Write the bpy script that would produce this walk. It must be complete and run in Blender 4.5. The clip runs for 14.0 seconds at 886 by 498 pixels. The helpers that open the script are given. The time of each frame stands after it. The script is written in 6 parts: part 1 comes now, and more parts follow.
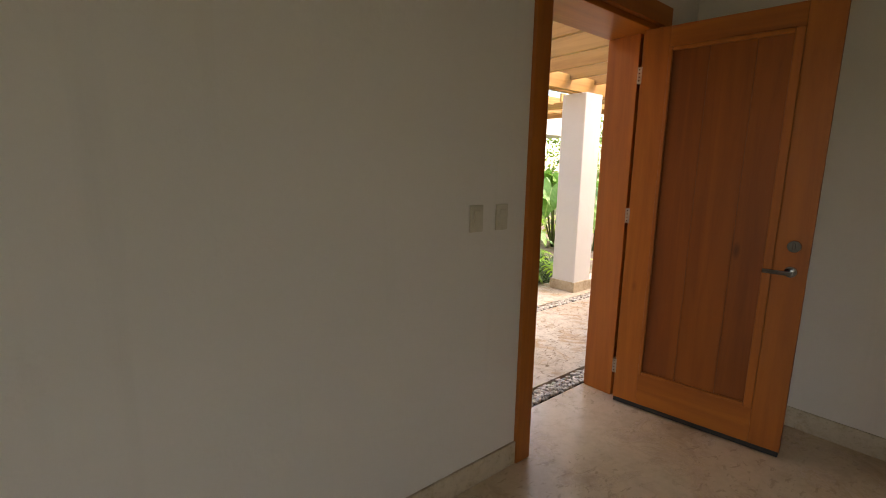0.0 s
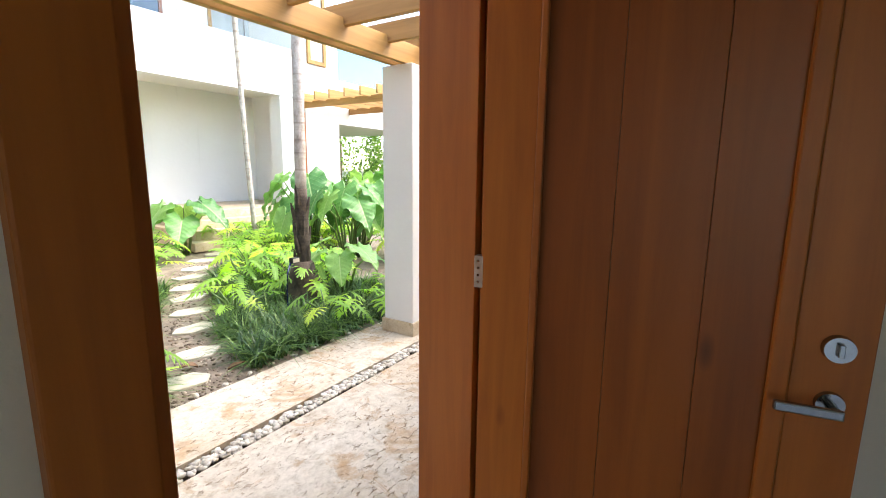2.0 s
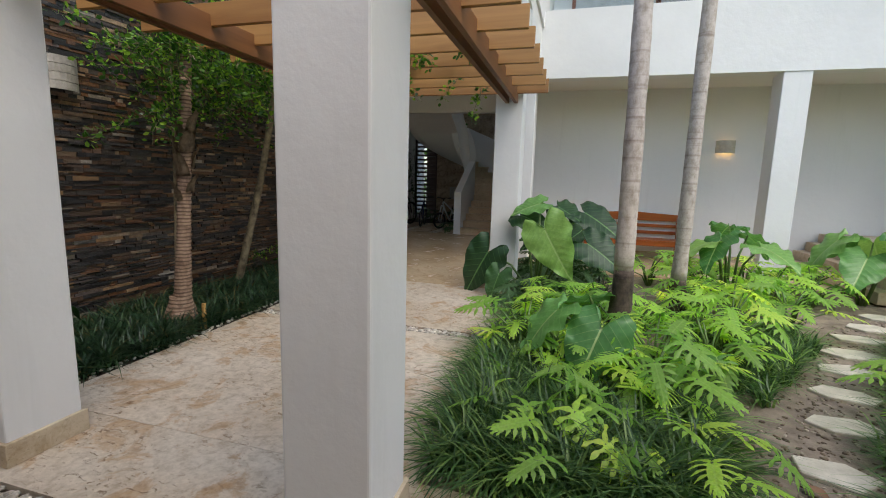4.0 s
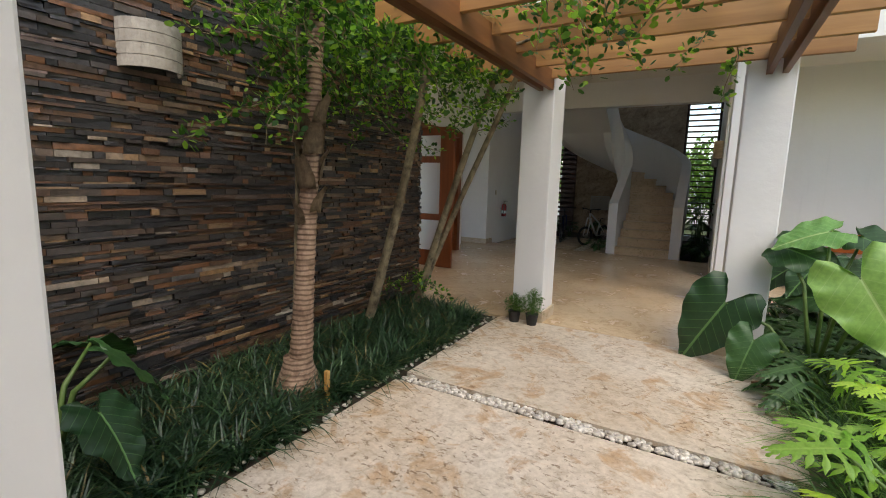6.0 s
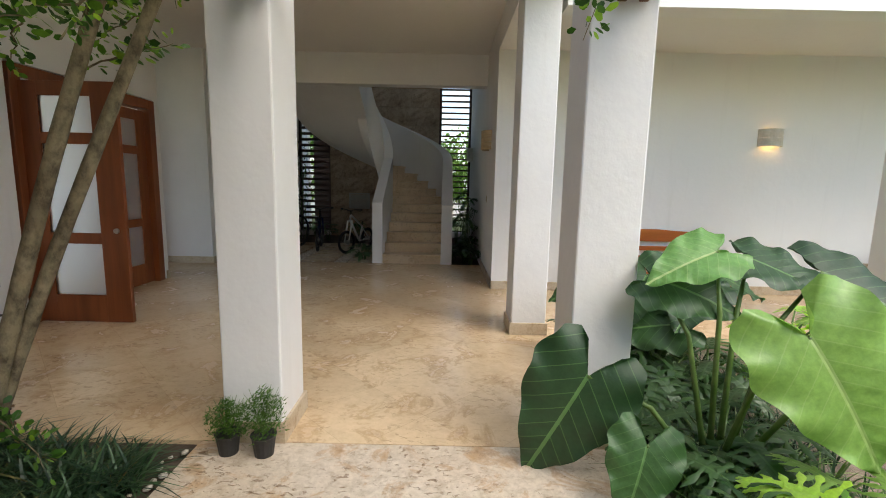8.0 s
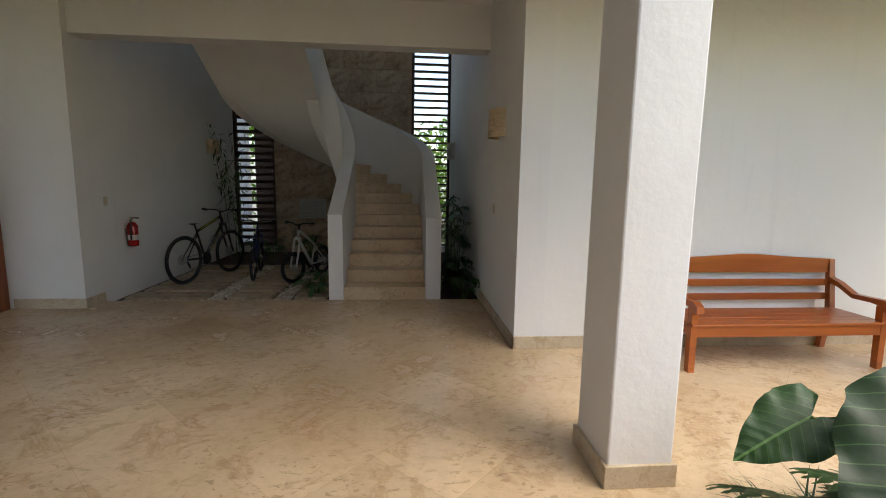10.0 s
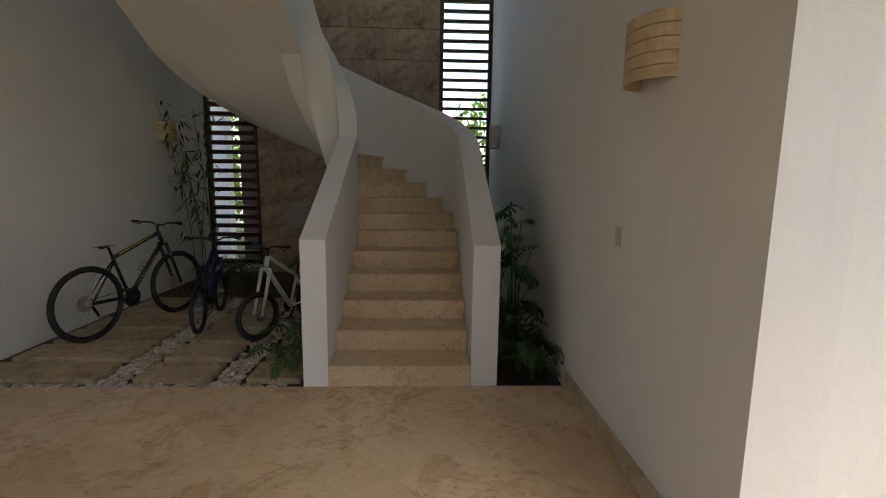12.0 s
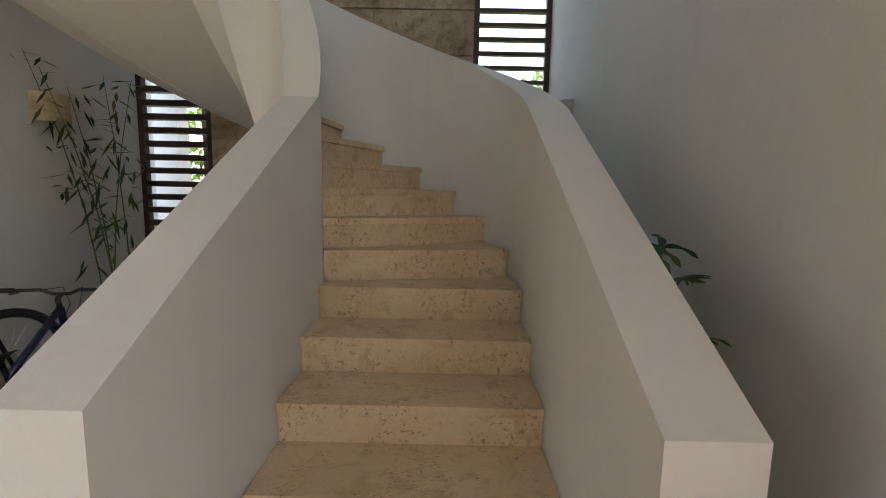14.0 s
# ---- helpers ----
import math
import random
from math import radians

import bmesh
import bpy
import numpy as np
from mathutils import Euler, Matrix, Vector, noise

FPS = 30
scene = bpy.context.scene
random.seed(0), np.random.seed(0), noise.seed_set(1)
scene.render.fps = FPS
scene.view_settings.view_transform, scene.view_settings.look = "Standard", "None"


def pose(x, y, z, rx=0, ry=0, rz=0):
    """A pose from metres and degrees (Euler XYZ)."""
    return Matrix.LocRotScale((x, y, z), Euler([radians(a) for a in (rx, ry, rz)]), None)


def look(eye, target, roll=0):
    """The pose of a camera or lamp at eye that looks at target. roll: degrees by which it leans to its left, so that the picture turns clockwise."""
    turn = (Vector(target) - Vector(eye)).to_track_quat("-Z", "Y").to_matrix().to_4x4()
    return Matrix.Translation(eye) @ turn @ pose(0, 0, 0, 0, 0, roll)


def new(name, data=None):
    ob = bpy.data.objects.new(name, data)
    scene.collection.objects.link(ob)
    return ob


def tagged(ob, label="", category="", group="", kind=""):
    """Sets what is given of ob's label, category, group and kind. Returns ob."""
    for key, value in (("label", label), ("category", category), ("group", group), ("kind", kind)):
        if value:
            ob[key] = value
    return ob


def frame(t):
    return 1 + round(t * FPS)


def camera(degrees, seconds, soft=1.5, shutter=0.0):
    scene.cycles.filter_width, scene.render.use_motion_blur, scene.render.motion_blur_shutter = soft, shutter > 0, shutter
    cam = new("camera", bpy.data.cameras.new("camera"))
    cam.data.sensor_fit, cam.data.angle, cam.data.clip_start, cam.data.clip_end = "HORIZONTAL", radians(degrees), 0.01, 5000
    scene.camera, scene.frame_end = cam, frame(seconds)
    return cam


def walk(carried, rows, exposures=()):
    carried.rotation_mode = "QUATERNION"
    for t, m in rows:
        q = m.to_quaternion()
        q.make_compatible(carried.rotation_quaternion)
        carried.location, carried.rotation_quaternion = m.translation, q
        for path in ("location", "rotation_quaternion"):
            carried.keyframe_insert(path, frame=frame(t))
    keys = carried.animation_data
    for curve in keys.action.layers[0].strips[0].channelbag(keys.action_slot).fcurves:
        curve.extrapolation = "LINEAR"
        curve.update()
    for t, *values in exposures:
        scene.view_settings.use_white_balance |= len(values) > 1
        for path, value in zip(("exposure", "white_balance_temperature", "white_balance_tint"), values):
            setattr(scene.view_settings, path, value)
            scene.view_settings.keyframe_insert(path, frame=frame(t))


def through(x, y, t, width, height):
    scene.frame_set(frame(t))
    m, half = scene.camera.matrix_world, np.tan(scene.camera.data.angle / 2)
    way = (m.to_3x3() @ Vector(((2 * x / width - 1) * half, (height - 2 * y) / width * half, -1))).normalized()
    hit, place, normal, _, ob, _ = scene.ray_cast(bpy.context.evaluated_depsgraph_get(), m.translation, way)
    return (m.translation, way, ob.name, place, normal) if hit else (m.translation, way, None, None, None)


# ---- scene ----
cam = camera(88.6, 14.0, 1.0)
PATH = [
    (0, (-0.107, -0.074, 1.596), (1.139, 1.453, 1.251), 1.0),
    (0.5, (0.221, 0.228, 1.604), (1.777, 1.437, 1.262), 1.3),
    (1, (0.674, 0.441, 1.621), (2.413, 1.364, 1.268), 1.4),
    (1.5, (1.115, 0.686, 1.626), (2.89, 1.539, 1.277), 1.3),
    (2, (1.515, 0.839, 1.624), (3.178, 1.897, 1.284), 0.6),
    (2.5, (1.831, 1.001, 1.614), (3.122, 2.498, 1.313), 1.1),
    (3, (1.976, 1.258, 1.585), (2.695, 3.102, 1.298), 1.8),
    (3.5, (2.178, 1.426, 1.627), (2.207, 3.402, 1.322), 1.2),
    (4, (2.053, 1.865, 1.581), (1.512, 3.767, 1.280), 1.6),
    (4.2, (1.981, 2.005, 1.603), (1.249, 3.841, 1.295), 1.5),
    (6.3, (0.544, 3.575, 1.63), (-0.44, 5.292, 1.339), 1.6),
    (6.5, (0.482, 3.795, 1.669), (-0.385, 5.574, 1.377), 1.5),
    (7, (0.283, 4.425, 1.639), (-0.238, 6.334, 1.35), 2.0),
    (7.5, (0.177, 5.079, 1.639), (-0.012, 7.049, 1.349), 1.5),
    (9.8, (-0.205, 8.075, 1.672), (-0.037, 10.048, 1.39), 0.9),
    (10, (-0.256, 8.339, 1.658), (-0.088, 10.313, 1.384), 0.9),
    (10.5, (-0.308, 9.071, 1.708), (-0.167, 11.046, 1.425), 0.7),
    (11, (-0.317, 9.784, 1.692), (-0.19, 11.76, 1.412), 0.9),
    (11.5, (-0.361, 10.529, 1.67), (-0.253, 12.508, 1.399), 0.8),
    (12, (-0.347, 11.247, 1.697), (-0.266, 13.224, 1.409), 0.8),
    (12.5, (-0.381, 11.939, 1.675), (-0.303, 13.919, 1.406), 1.1),
    (13, (-0.366, 12.636, 1.684), (-0.306, 14.614, 1.393), 1.2),
    (13.3, (-0.354, 13.05, 1.688), (-0.314, 15.03, 1.419), 1.3),
    (13.5, (-0.392, 13.352, 1.705), (-0.342, 15.329, 1.409), 1.7),
    (14, (-0.407, 13.999, 1.699), (-0.415, 15.982, 1.439), 1.2),
]
LIGHT = [(0.0, 2.45, 9200, 23), (0.5, 2.75, 9000, 22), (1.0, 3.05, 8500, 20), (1.5, 2.95, 8100, 16), (2.2, 2.3, 6900, 10), (2.6, 1.85, 6400, 5), (3.0, 1.4, 6200, 4), (3.5, 0.95, 6600, 8), (4.0, 0.95, 6900, 10), (6.5, 1.45, 7300, 11), (7.5, 1.6, 7300, 10), (10.0, 1.65, 7500, 12), (11.0, 1.9, 7700, 14), (11.5, 2.0, 7500, 13), (12.0, 2.1, 8000, 15), (12.5, 2.25, 9200, 19), (13.0, 2.95, 8700, 17), (14.0, 3.1, 8200, 15)]
walk(cam, [(t, look(eye, target, roll)) for t, eye, target, roll in PATH], LIGHT)

# ---------------------------------------------------------------- world and light
world = bpy.data.worlds.new("sky")
scene.world = world
world.use_nodes = True
wn = world.node_tree
sky = wn.nodes.new("ShaderNodeTexSky")
sky.sky_type = "NISHITA"
sky.sun_disc = False
sky.sun_elevation, sky.sun_rotation = radians(54), radians(133)
sky.air_density, sky.dust_density, sky.ozone_density = 1.0, 1.2, 1.2
wn.nodes["Background"].inputs[1].default_value = 0.15
wn.links.new(sky.outputs[0], wn.nodes["Background"].inputs[0])
sun_data = bpy.data.lights.new("sun", "SUN")
sun_data.energy, sun_data.angle, sun_data.color = 1.3, radians(50), (1.0, 0.985, 0.96)
sun = new("sun", sun_data)
sun.matrix_world = look((6.5, -6, 12), (0, 0, 0))


# ---------------------------------------------------------------- materials
def tree_of(name):
    m = bpy.data.materials.new(name)
    m.use_nodes = True
    return m, m.node_tree, m.node_tree.nodes["Principled BSDF"]


def node(nt, kind, **values):
    n = nt.nodes.new(kind)
    for key, value in values.items():
        n.inputs[key].default_value = value
    return n


def coords(nt, scale=(1, 1, 1), turn=(0, 0, 0)):
    tc = nt.nodes.new("ShaderNodeTexCoord")
    mp = node(nt, "ShaderNodeMapping", Scale=scale, Rotation=turn)
    nt.links.new(tc.outputs["Object"], mp.inputs[0])
    return mp.outputs[0]


def noise_tex(nt, vec, scale, detail=6, rough=0.6, distort=0.0):
    n = node(nt, "ShaderNodeTexNoise", Scale=scale, Detail=detail, Roughness=rough, Distortion=distort)
    nt.links.new(vec, n.inputs["Vector"])
    return n.outputs["Fac"]


def ramp(nt, fac, stops):
    r = nt.nodes.new("ShaderNodeValToRGB")
    els = r.color_ramp.elements
    while len(els) < len(stops):
        els.new(0.5)
    for e, (pos, col) in zip(els, stops):
        e.position, e.color = pos, (*col, 1) if len(col) == 3 else col
    nt.links.new(fac, r.inputs[0])
    return r.outputs[0]


def mix(nt, a, b, fac, mode="MIX"):
    m = nt.nodes.new("ShaderNodeMix")
    m.data_type, m.blend_type = "RGBA", mode
    for sock, val in ((m.inputs[0], fac), (m.inputs[6], a), (m.inputs[7], b)):
        if hasattr(val, "is_output"):
            nt.links.new(val, sock)
        else:
            sock.default_value = val if isinstance(val, float) else (*val, 1)
    return m.outputs[2]


def bump(nt, bsdf, height, strength, dist=0.01):
    b = node(nt, "ShaderNodeBump", Strength=strength, Distance=dist)
    nt.links.new(height, b.inputs["Height"])
    nt.links.new(b.outputs[0], bsdf.inputs["Normal"])


def plain(name, low, high, scale=8.0, rough=0.6, metal=0.0, relief=0.15, fine=60.0):
    """Two colours mixed by broad noise, with fine relief."""
    m, nt, bs = tree_of(name)
    v = coords(nt)
    big, small = noise_tex(nt, v, scale), noise_tex(nt, v, fine, 4)
    c = mix(nt, low, high, ramp(nt, big, [(0.35, (0, 0, 0)), (0.65, (1, 1, 1))]))
    c = mix(nt, c, ramp(nt, small, [(0.3, (0.75, 0.75, 0.75)), (0.7, (1, 1, 1))]), 0.35, "MULTIPLY")
    nt.links.new(c, bs.inputs["Base Color"])
    bs.inputs["Roughness"].default_value, bs.inputs["Metallic"].default_value = rough, metal
    if relief:
        bump(nt, bs, small, relief)
    return m


def plaster(name, col, stain=0.08):
    m, nt, bs = tree_of(name)
    v = coords(nt)
    dark = tuple(c * (1 - stain) for c in col)
    c = mix(nt, dark, col, ramp(nt, noise_tex(nt, v, 0.9, 5), [(0.3, (0, 0, 0)), (0.7, (1, 1, 1))]))
    run = noise_tex(nt, coords(nt, (7, 7, 0.5)), 1.0, 4)
    c = mix(nt, c, ramp(nt, run, [(0.6, (1, 1, 1)), (0.8, (0.9, 0.9, 0.89))]), 0.6, "MULTIPLY")
    nt.links.new(c, bs.inputs["Base Color"])
    bs.inputs["Roughness"].default_value = 0.75
    trowel = noise_tex(nt, v, 9, 7, 0.55)
    bump(nt, bs, trowel, 0.16, 0.03)
    return m


def timber(name, low, high, axis, rough=0.45, knots=True):
    """Wood with its grain along one axis."""
    m, nt, bs = tree_of(name)
    sc = [14.0, 14.0, 14.0]
    sc["xyz".index(axis)] = 0.9
    info = nt.nodes.new("ShaderNodeObjectInfo")
    v = coords(nt, sc)
    add = nt.nodes.new("ShaderNodeVectorMath")
    add.operation = "ADD"
    sh = nt.nodes.new("ShaderNodeVectorMath")
    sh.operation = "SCALE"
    sh.inputs[0].default_value = (31, 17, 53)
    nt.links.new(info.outputs["Random"], sh.inputs["Scale"])
    nt.links.new(v, add.inputs[0])
    nt.links.new(sh.outputs[0], add.inputs[1])
    g = noise_tex(nt, add.outputs[0], 1.0, 8, 0.62, 0.6)
    broad = noise_tex(nt, add.outputs[0], 0.22, 3, 0.5, 0.4)
    c = mix(nt, low, high, ramp(nt, broad, [(0.3, (0, 0, 0)), (0.7, (1, 1, 1))]))
    c = mix(nt, c, ramp(nt, g, [(0.3, (0.62, 0.55, 0.5)), (0.6, (1, 1, 1))]), 0.7, "MULTIPLY")
    if knots:
        ks = [3.4, 3.4, 3.4]
        ks["xyz".index(axis)] = 1.3
        vo = node(nt, "ShaderNodeTexVoronoi", Scale=1.0)
        nt.links.new(coords(nt, ks), vo.inputs["Vector"])
        c = mix(nt, c, ramp(nt, vo.outputs["Distance"], [(0.03, (0.25, 0.14, 0.08)), (0.085, (1, 1, 1))]), 0.75, "MULTIPLY")
    nt.links.new(c, bs.inputs["Base Color"])
    bs.inputs["Roughness"].default_value = rough
    bump(nt, bs, g, 0.12, 0.006)
    return m


def travertine(name, pale, warm, rust, rough, relief, scale=1.0, pits=0.6, tile=0.0):
    """Coral limestone: cloudy pale ground, ochre veins and small pits."""
    m, nt, bs = tree_of(name)
    v = coords(nt, (scale, scale, scale))
    cloud = noise_tex(nt, v, 1.1, 6, 0.6, 0.3)
    vein = noise_tex(nt, v, 3.2, 9, 0.7, 0.45)
    speck = noise_tex(nt, v, 26, 6, 0.7, 0.8)
    c = mix(nt, pale, warm, ramp(nt, cloud, [(0.36, (0, 0, 0)), (0.66, (1, 1, 1))]))
    c = mix(nt, c, rust, ramp(nt, vein, [(0.50, (0, 0, 0)), (0.68, (0.85, 0.85, 0.85))]))
    info = nt.nodes.new("ShaderNodeObjectInfo")
    c = mix(nt, c, ramp(nt, info.outputs["Random"], [(0.0, (0.95, 0.94, 0.92)), (1.0, (1.03, 1.02, 1.01))]), 1.0, "MULTIPLY")
    grit = noise_tex(nt, v, 9.5, 9, 0.72, 0.5)
    c = mix(nt, c, ramp(nt, grit, [(0.36, (0.70, 0.63, 0.54)), (0.5, (1.0, 1.0, 1.0)), (0.68, (1.12, 1.12, 1.12))]), pits, "MULTIPLY")
    c = mix(nt, c, ramp(nt, speck, [(0.34, (0.36, 0.3, 0.24)), (0.43, (1, 1, 1))]), pits, "MULTIPLY")
    nt.links.new(c, bs.inputs["Base Color"])
    if tile:
        br = node(nt, "ShaderNodeTexBrick", Scale=1.0)
        br.offset = 0.0
        for key, val in (("Brick Width", tile), ("Row Height", tile), ("Mortar Size", 0.0022), ("Color1", (0.88, 0.86, 0.84, 1)), ("Color2", (1.06, 1.05, 1.04, 1)), ("Mortar", (0.62, 0.56, 0.5, 1))):
            br.inputs[key].default_value = val
        nt.links.new(coords(nt, (1, 1, 1), (0, 0, radians(45))), br.inputs["Vector"])
        c = mix(nt, c, br.outputs["Color"], 0.4, "MULTIPLY")
        nt.links.new(c, bs.inputs["Base Color"])
    r = ramp(nt, vein, [(0.3, (rough, rough, rough)), (0.7, (rough + 0.18, rough + 0.18, rough + 0.18))])
    nt.links.new(r, bs.inputs["Roughness"])
    h = mix(nt, ramp(nt, speck, [(0.3, (0, 0, 0)), (0.45, (1, 1, 1))]), vein, 0.5)
    bump(nt, bs, h, relief, 0.012)
    return m


def coral_stone(name, pale, warm, rust, rough, relief, pit, wear=0.5, tile=0.0, busy=0.7, size=1.0):
    """Sawn coral limestone: broad clouds, ochre stains in patches, clustered elongated pits."""
    m, nt, bs = tree_of(name)
    v = coords(nt, (size, size, size))
    info = nt.nodes.new("ShaderNodeObjectInfo")
    cloud = noise_tex(nt, v, 0.8, 4, 0.55, 0.2)
    patch = noise_tex(nt, v, 3.4, 9, 0.68, 0.7)
    grain = noise_tex(nt, v, 34, 5, 0.65)
    mottle = noise_tex(nt, v, 12.0, 7, 0.66, 0.4)
    fossil = noise_tex(nt, coords(nt, (size, size * 2.0, size), (0, 0, radians(28))), 17.0, 6, 0.66, 0.7)
    where = noise_tex(nt, v, 1.7, 5, 0.6, 0.3)
    c = mix(nt, pale, warm, ramp(nt, cloud, [(0.34, (0, 0, 0)), (0.66, (1, 1, 1))]))
    c = mix(nt, c, rust, ramp(nt, patch, [(0.53, (0, 0, 0)), (0.58, (0.45, 0.45, 0.45)), (0.70, (0.85, 0.85, 0.85))]))
    c = mix(nt, c, ramp(nt, mottle, [(0.34, (0.70, 0.65, 0.58)), (0.5, (1, 1, 1)), (0.66, (1.14, 1.14, 1.15))]), busy, "MULTIPLY")
    c = mix(nt, c, ramp(nt, grain, [(0.32, (0.80, 0.77, 0.73)), (0.6, (1.05, 1.05, 1.05))]), busy * 0.8, "MULTIPLY")
    cut = ramp(nt, fossil, [(0.38, (1, 1, 1)), (0.43, (0, 0, 0))])
    gate = ramp(nt, where, [(0.42, (0.15, 0.15, 0.15)), (0.54, (1, 1, 1))])
    hole = mix(nt, cut, gate, 1.0, "MULTIPLY")
    c = mix(nt, c, (rust[0] * 0.55, rust[1] * 0.5, rust[2] * 0.5), mix(nt, hole, (wear, wear, wear), 1.0, "MULTIPLY"))
    if tile:
        br = node(nt, "ShaderNodeTexBrick", Scale=1.0)
        br.offset = 0.0
        for key, val in (("Brick Width", tile), ("Row Height", tile), ("Mortar Size", 0.002), ("Color1", (0.80, 0.78, 0.74, 1)), ("Color2", (1.10, 1.09, 1.07, 1)), ("Mortar", (0.66, 0.6, 0.54, 1))):
            br.inputs[key].default_value = val
        nt.links.new(coords(nt, (1, 1, 1), (0, 0, radians(45))), br.inputs["Vector"])
        c = mix(nt, c, br.outputs["Color"], 0.5, "MULTIPLY")
    c = mix(nt, c, ramp(nt, info.outputs["Random"], [(0.0, (0.95, 0.94, 0.92)), (1.0, (1.04, 1.03, 1.02))]), 1.0, "MULTIPLY")
    nt.links.new(c, bs.inputs["Base Color"])
    nt.links.new(ramp(nt, patch, [(0.3, (rough,) * 3), (0.7, (rough + 0.16,) * 3)]), bs.inputs["Roughness"])
    solid = ramp(nt, fossil, [(0.34, (0, 0, 0)), (0.42, (1, 1, 1))])
    h = mix(nt, mix(nt, (1.0, 1.0, 1.0), solid, mix(nt, gate, (pit, pit, pit), 1.0, "MULTIPLY")), mottle, 0.3)
    bump(nt, bs, h, relief, 0.012)
    return m


def random_tint(name, stops, rough, fine=30.0, relief=0.4, island=False, soft=0.25):
    """A colour for each piece by chance, with grain over it."""
    m, nt, bs = tree_of(name)
    if island:
        rnd = nt.nodes.new("ShaderNodeNewGeometry").outputs["Random Per Island"]
    else:
        rnd = nt.nodes.new("ShaderNodeObjectInfo").outputs["Random"]
    c = ramp(nt, rnd, stops)
    v = coords(nt)
    n = noise_tex(nt, v, fine, 6, 0.65)
    b = noise_tex(nt, v, fine / 6, 4, 0.6)
    c = mix(nt, c, ramp(nt, n, [(0.3, (0.45, 0.43, 0.41)), (0.7, (1.35, 1.3, 1.22))]), 0.85, "MULTIPLY")
    c = mix(nt, c, ramp(nt, b, [(0.35, (0.75, 0.72, 0.7)), (0.65, (1.08, 1.06, 1.04))]), 0.7, "MULTIPLY")
    nt.links.new(c, bs.inputs["Base Color"])
    bs.inputs["Roughness"].default_value = rough
    bump(nt, bs, n, relief, 0.008)
    return m


def foliage(name, stops, rough=0.4, through=0.35, fine=18.0, island=False):
    """Leaf: gloss over a diffuse and a translucent layer, a tint for each leaf."""
    m, nt, bs = tree_of(name)
    if island:
        rnd = nt.nodes.new("ShaderNodeNewGeometry").outputs["Random Per Island"]
    else:
        rnd = nt.nodes.new("ShaderNodeObjectInfo").outputs["Random"]
    c = ramp(nt, rnd, stops)
    n = noise_tex(nt, coords(nt), fine, 4)
    c = mix(nt, c, ramp(nt, n, [(0.3, (0.7, 0.75, 0.7)), (0.7, (1.1, 1.08, 1.05))]), 0.8, "MULTIPLY")
    nt.links.new(c, bs.inputs["Base Color"])
    bs.inputs["Roughness"].default_value = rough
    bump(nt, bs, n, 0.15, 0.01)
    tr = nt.nodes.new("ShaderNodeBsdfTranslucent")
    tc = mix(nt, c, (1.0, 1.0, 0.35), 0.35, "MULTIPLY")
    nt.links.new(mix(nt, tc, (2.0, 2.0, 2.0), 1.0, "MULTIPLY"), tr.inputs[0])
    ms = nt.nodes.new("ShaderNodeMixShader")
    ms.inputs[0].default_value = through
    nt.links.new(bs.outputs[0], ms.inputs[1])
    nt.links.new(tr.outputs[0], ms.inputs[2])
    nt.links.new(ms.outputs[0], nt.nodes["Material Output"].inputs[0])
    return m


def glass(name, tint=(0.85, 0.93, 0.95), rough=0.02):
    m, nt, bs = tree_of(name)
    bs.inputs["Base Color"].default_value = (*tint, 1)
    bs.inputs["Roughness"].default_value = rough
    bs.inputs["Transmission Weight"].default_value = 1.0
    bs.inputs["IOR"].default_value = 1.3
    return m


def glow(name, col, strength):
    m, nt, bs = tree_of(name)
    bs.inputs["Base Color"].default_value = (*col, 1)
    bs.inputs["Emission Color"].default_value = (*col, 1)
    bs.inputs["Emission Strength"].default_value = strength
    return m


WHITE = plaster("white_plaster", (0.80, 0.79, 0.775))
ROOM_WHITE = plaster("room_plaster", (0.78, 0.725, 0.655), 0.05)
GALLERY = plaster("gallery_plaster", (0.80, 0.795, 0.77), 0.04)
CEILING = plaster("ceiling_plaster", (0.78, 0.76, 0.72), 0.03)
PAVING = coral_stone("rough_coral_stone", (0.68, 0.61, 0.52), (0.58, 0.48, 0.37), (0.45, 0.26, 0.11), 0.5, 0.8, 0.8, 0.65, 0.0, 0.75)
FLOOR = coral_stone("polished_travertine", (0.78, 0.64, 0.47), (0.66, 0.51, 0.345), (0.40, 0.25, 0.13), 0.17, 0.10, 0.5, 0.3, 0.0, 0.3, 0.75)
HALL_FLOOR = coral_stone("polished_hall_travertine", (0.77, 0.61, 0.425), (0.64, 0.475, 0.305), (0.48, 0.32, 0.18), 0.15, 0.10, 0.5, 0.45, 0.62, 0.3, 0.75)
SKIRT = travertine("skirting_travertine", (0.60, 0.51, 0.38), (0.52, 0.42, 0.30), (0.40, 0.29, 0.17), 0.4, 0.15, 2.0, 0.4)
STEP = coral_stone("stair_travertine", (0.76, 0.60, 0.41), (0.68, 0.51, 0.325), (0.56, 0.39, 0.225), 0.33, 0.35, 1.0, 0.9, 0.0, 0.2, 2.6)
CLADDING = travertine("travertine_cladding", (0.50, 0.385, 0.265), (0.38, 0.275, 0.18), (0.17, 0.10, 0.06), 0.6, 0.6, 1.0, 0.8)
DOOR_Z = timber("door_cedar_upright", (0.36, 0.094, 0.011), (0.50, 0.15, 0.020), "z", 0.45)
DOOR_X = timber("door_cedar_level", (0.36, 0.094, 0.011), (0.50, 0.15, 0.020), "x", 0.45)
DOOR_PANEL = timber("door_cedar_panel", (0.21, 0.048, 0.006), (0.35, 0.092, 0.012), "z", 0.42)
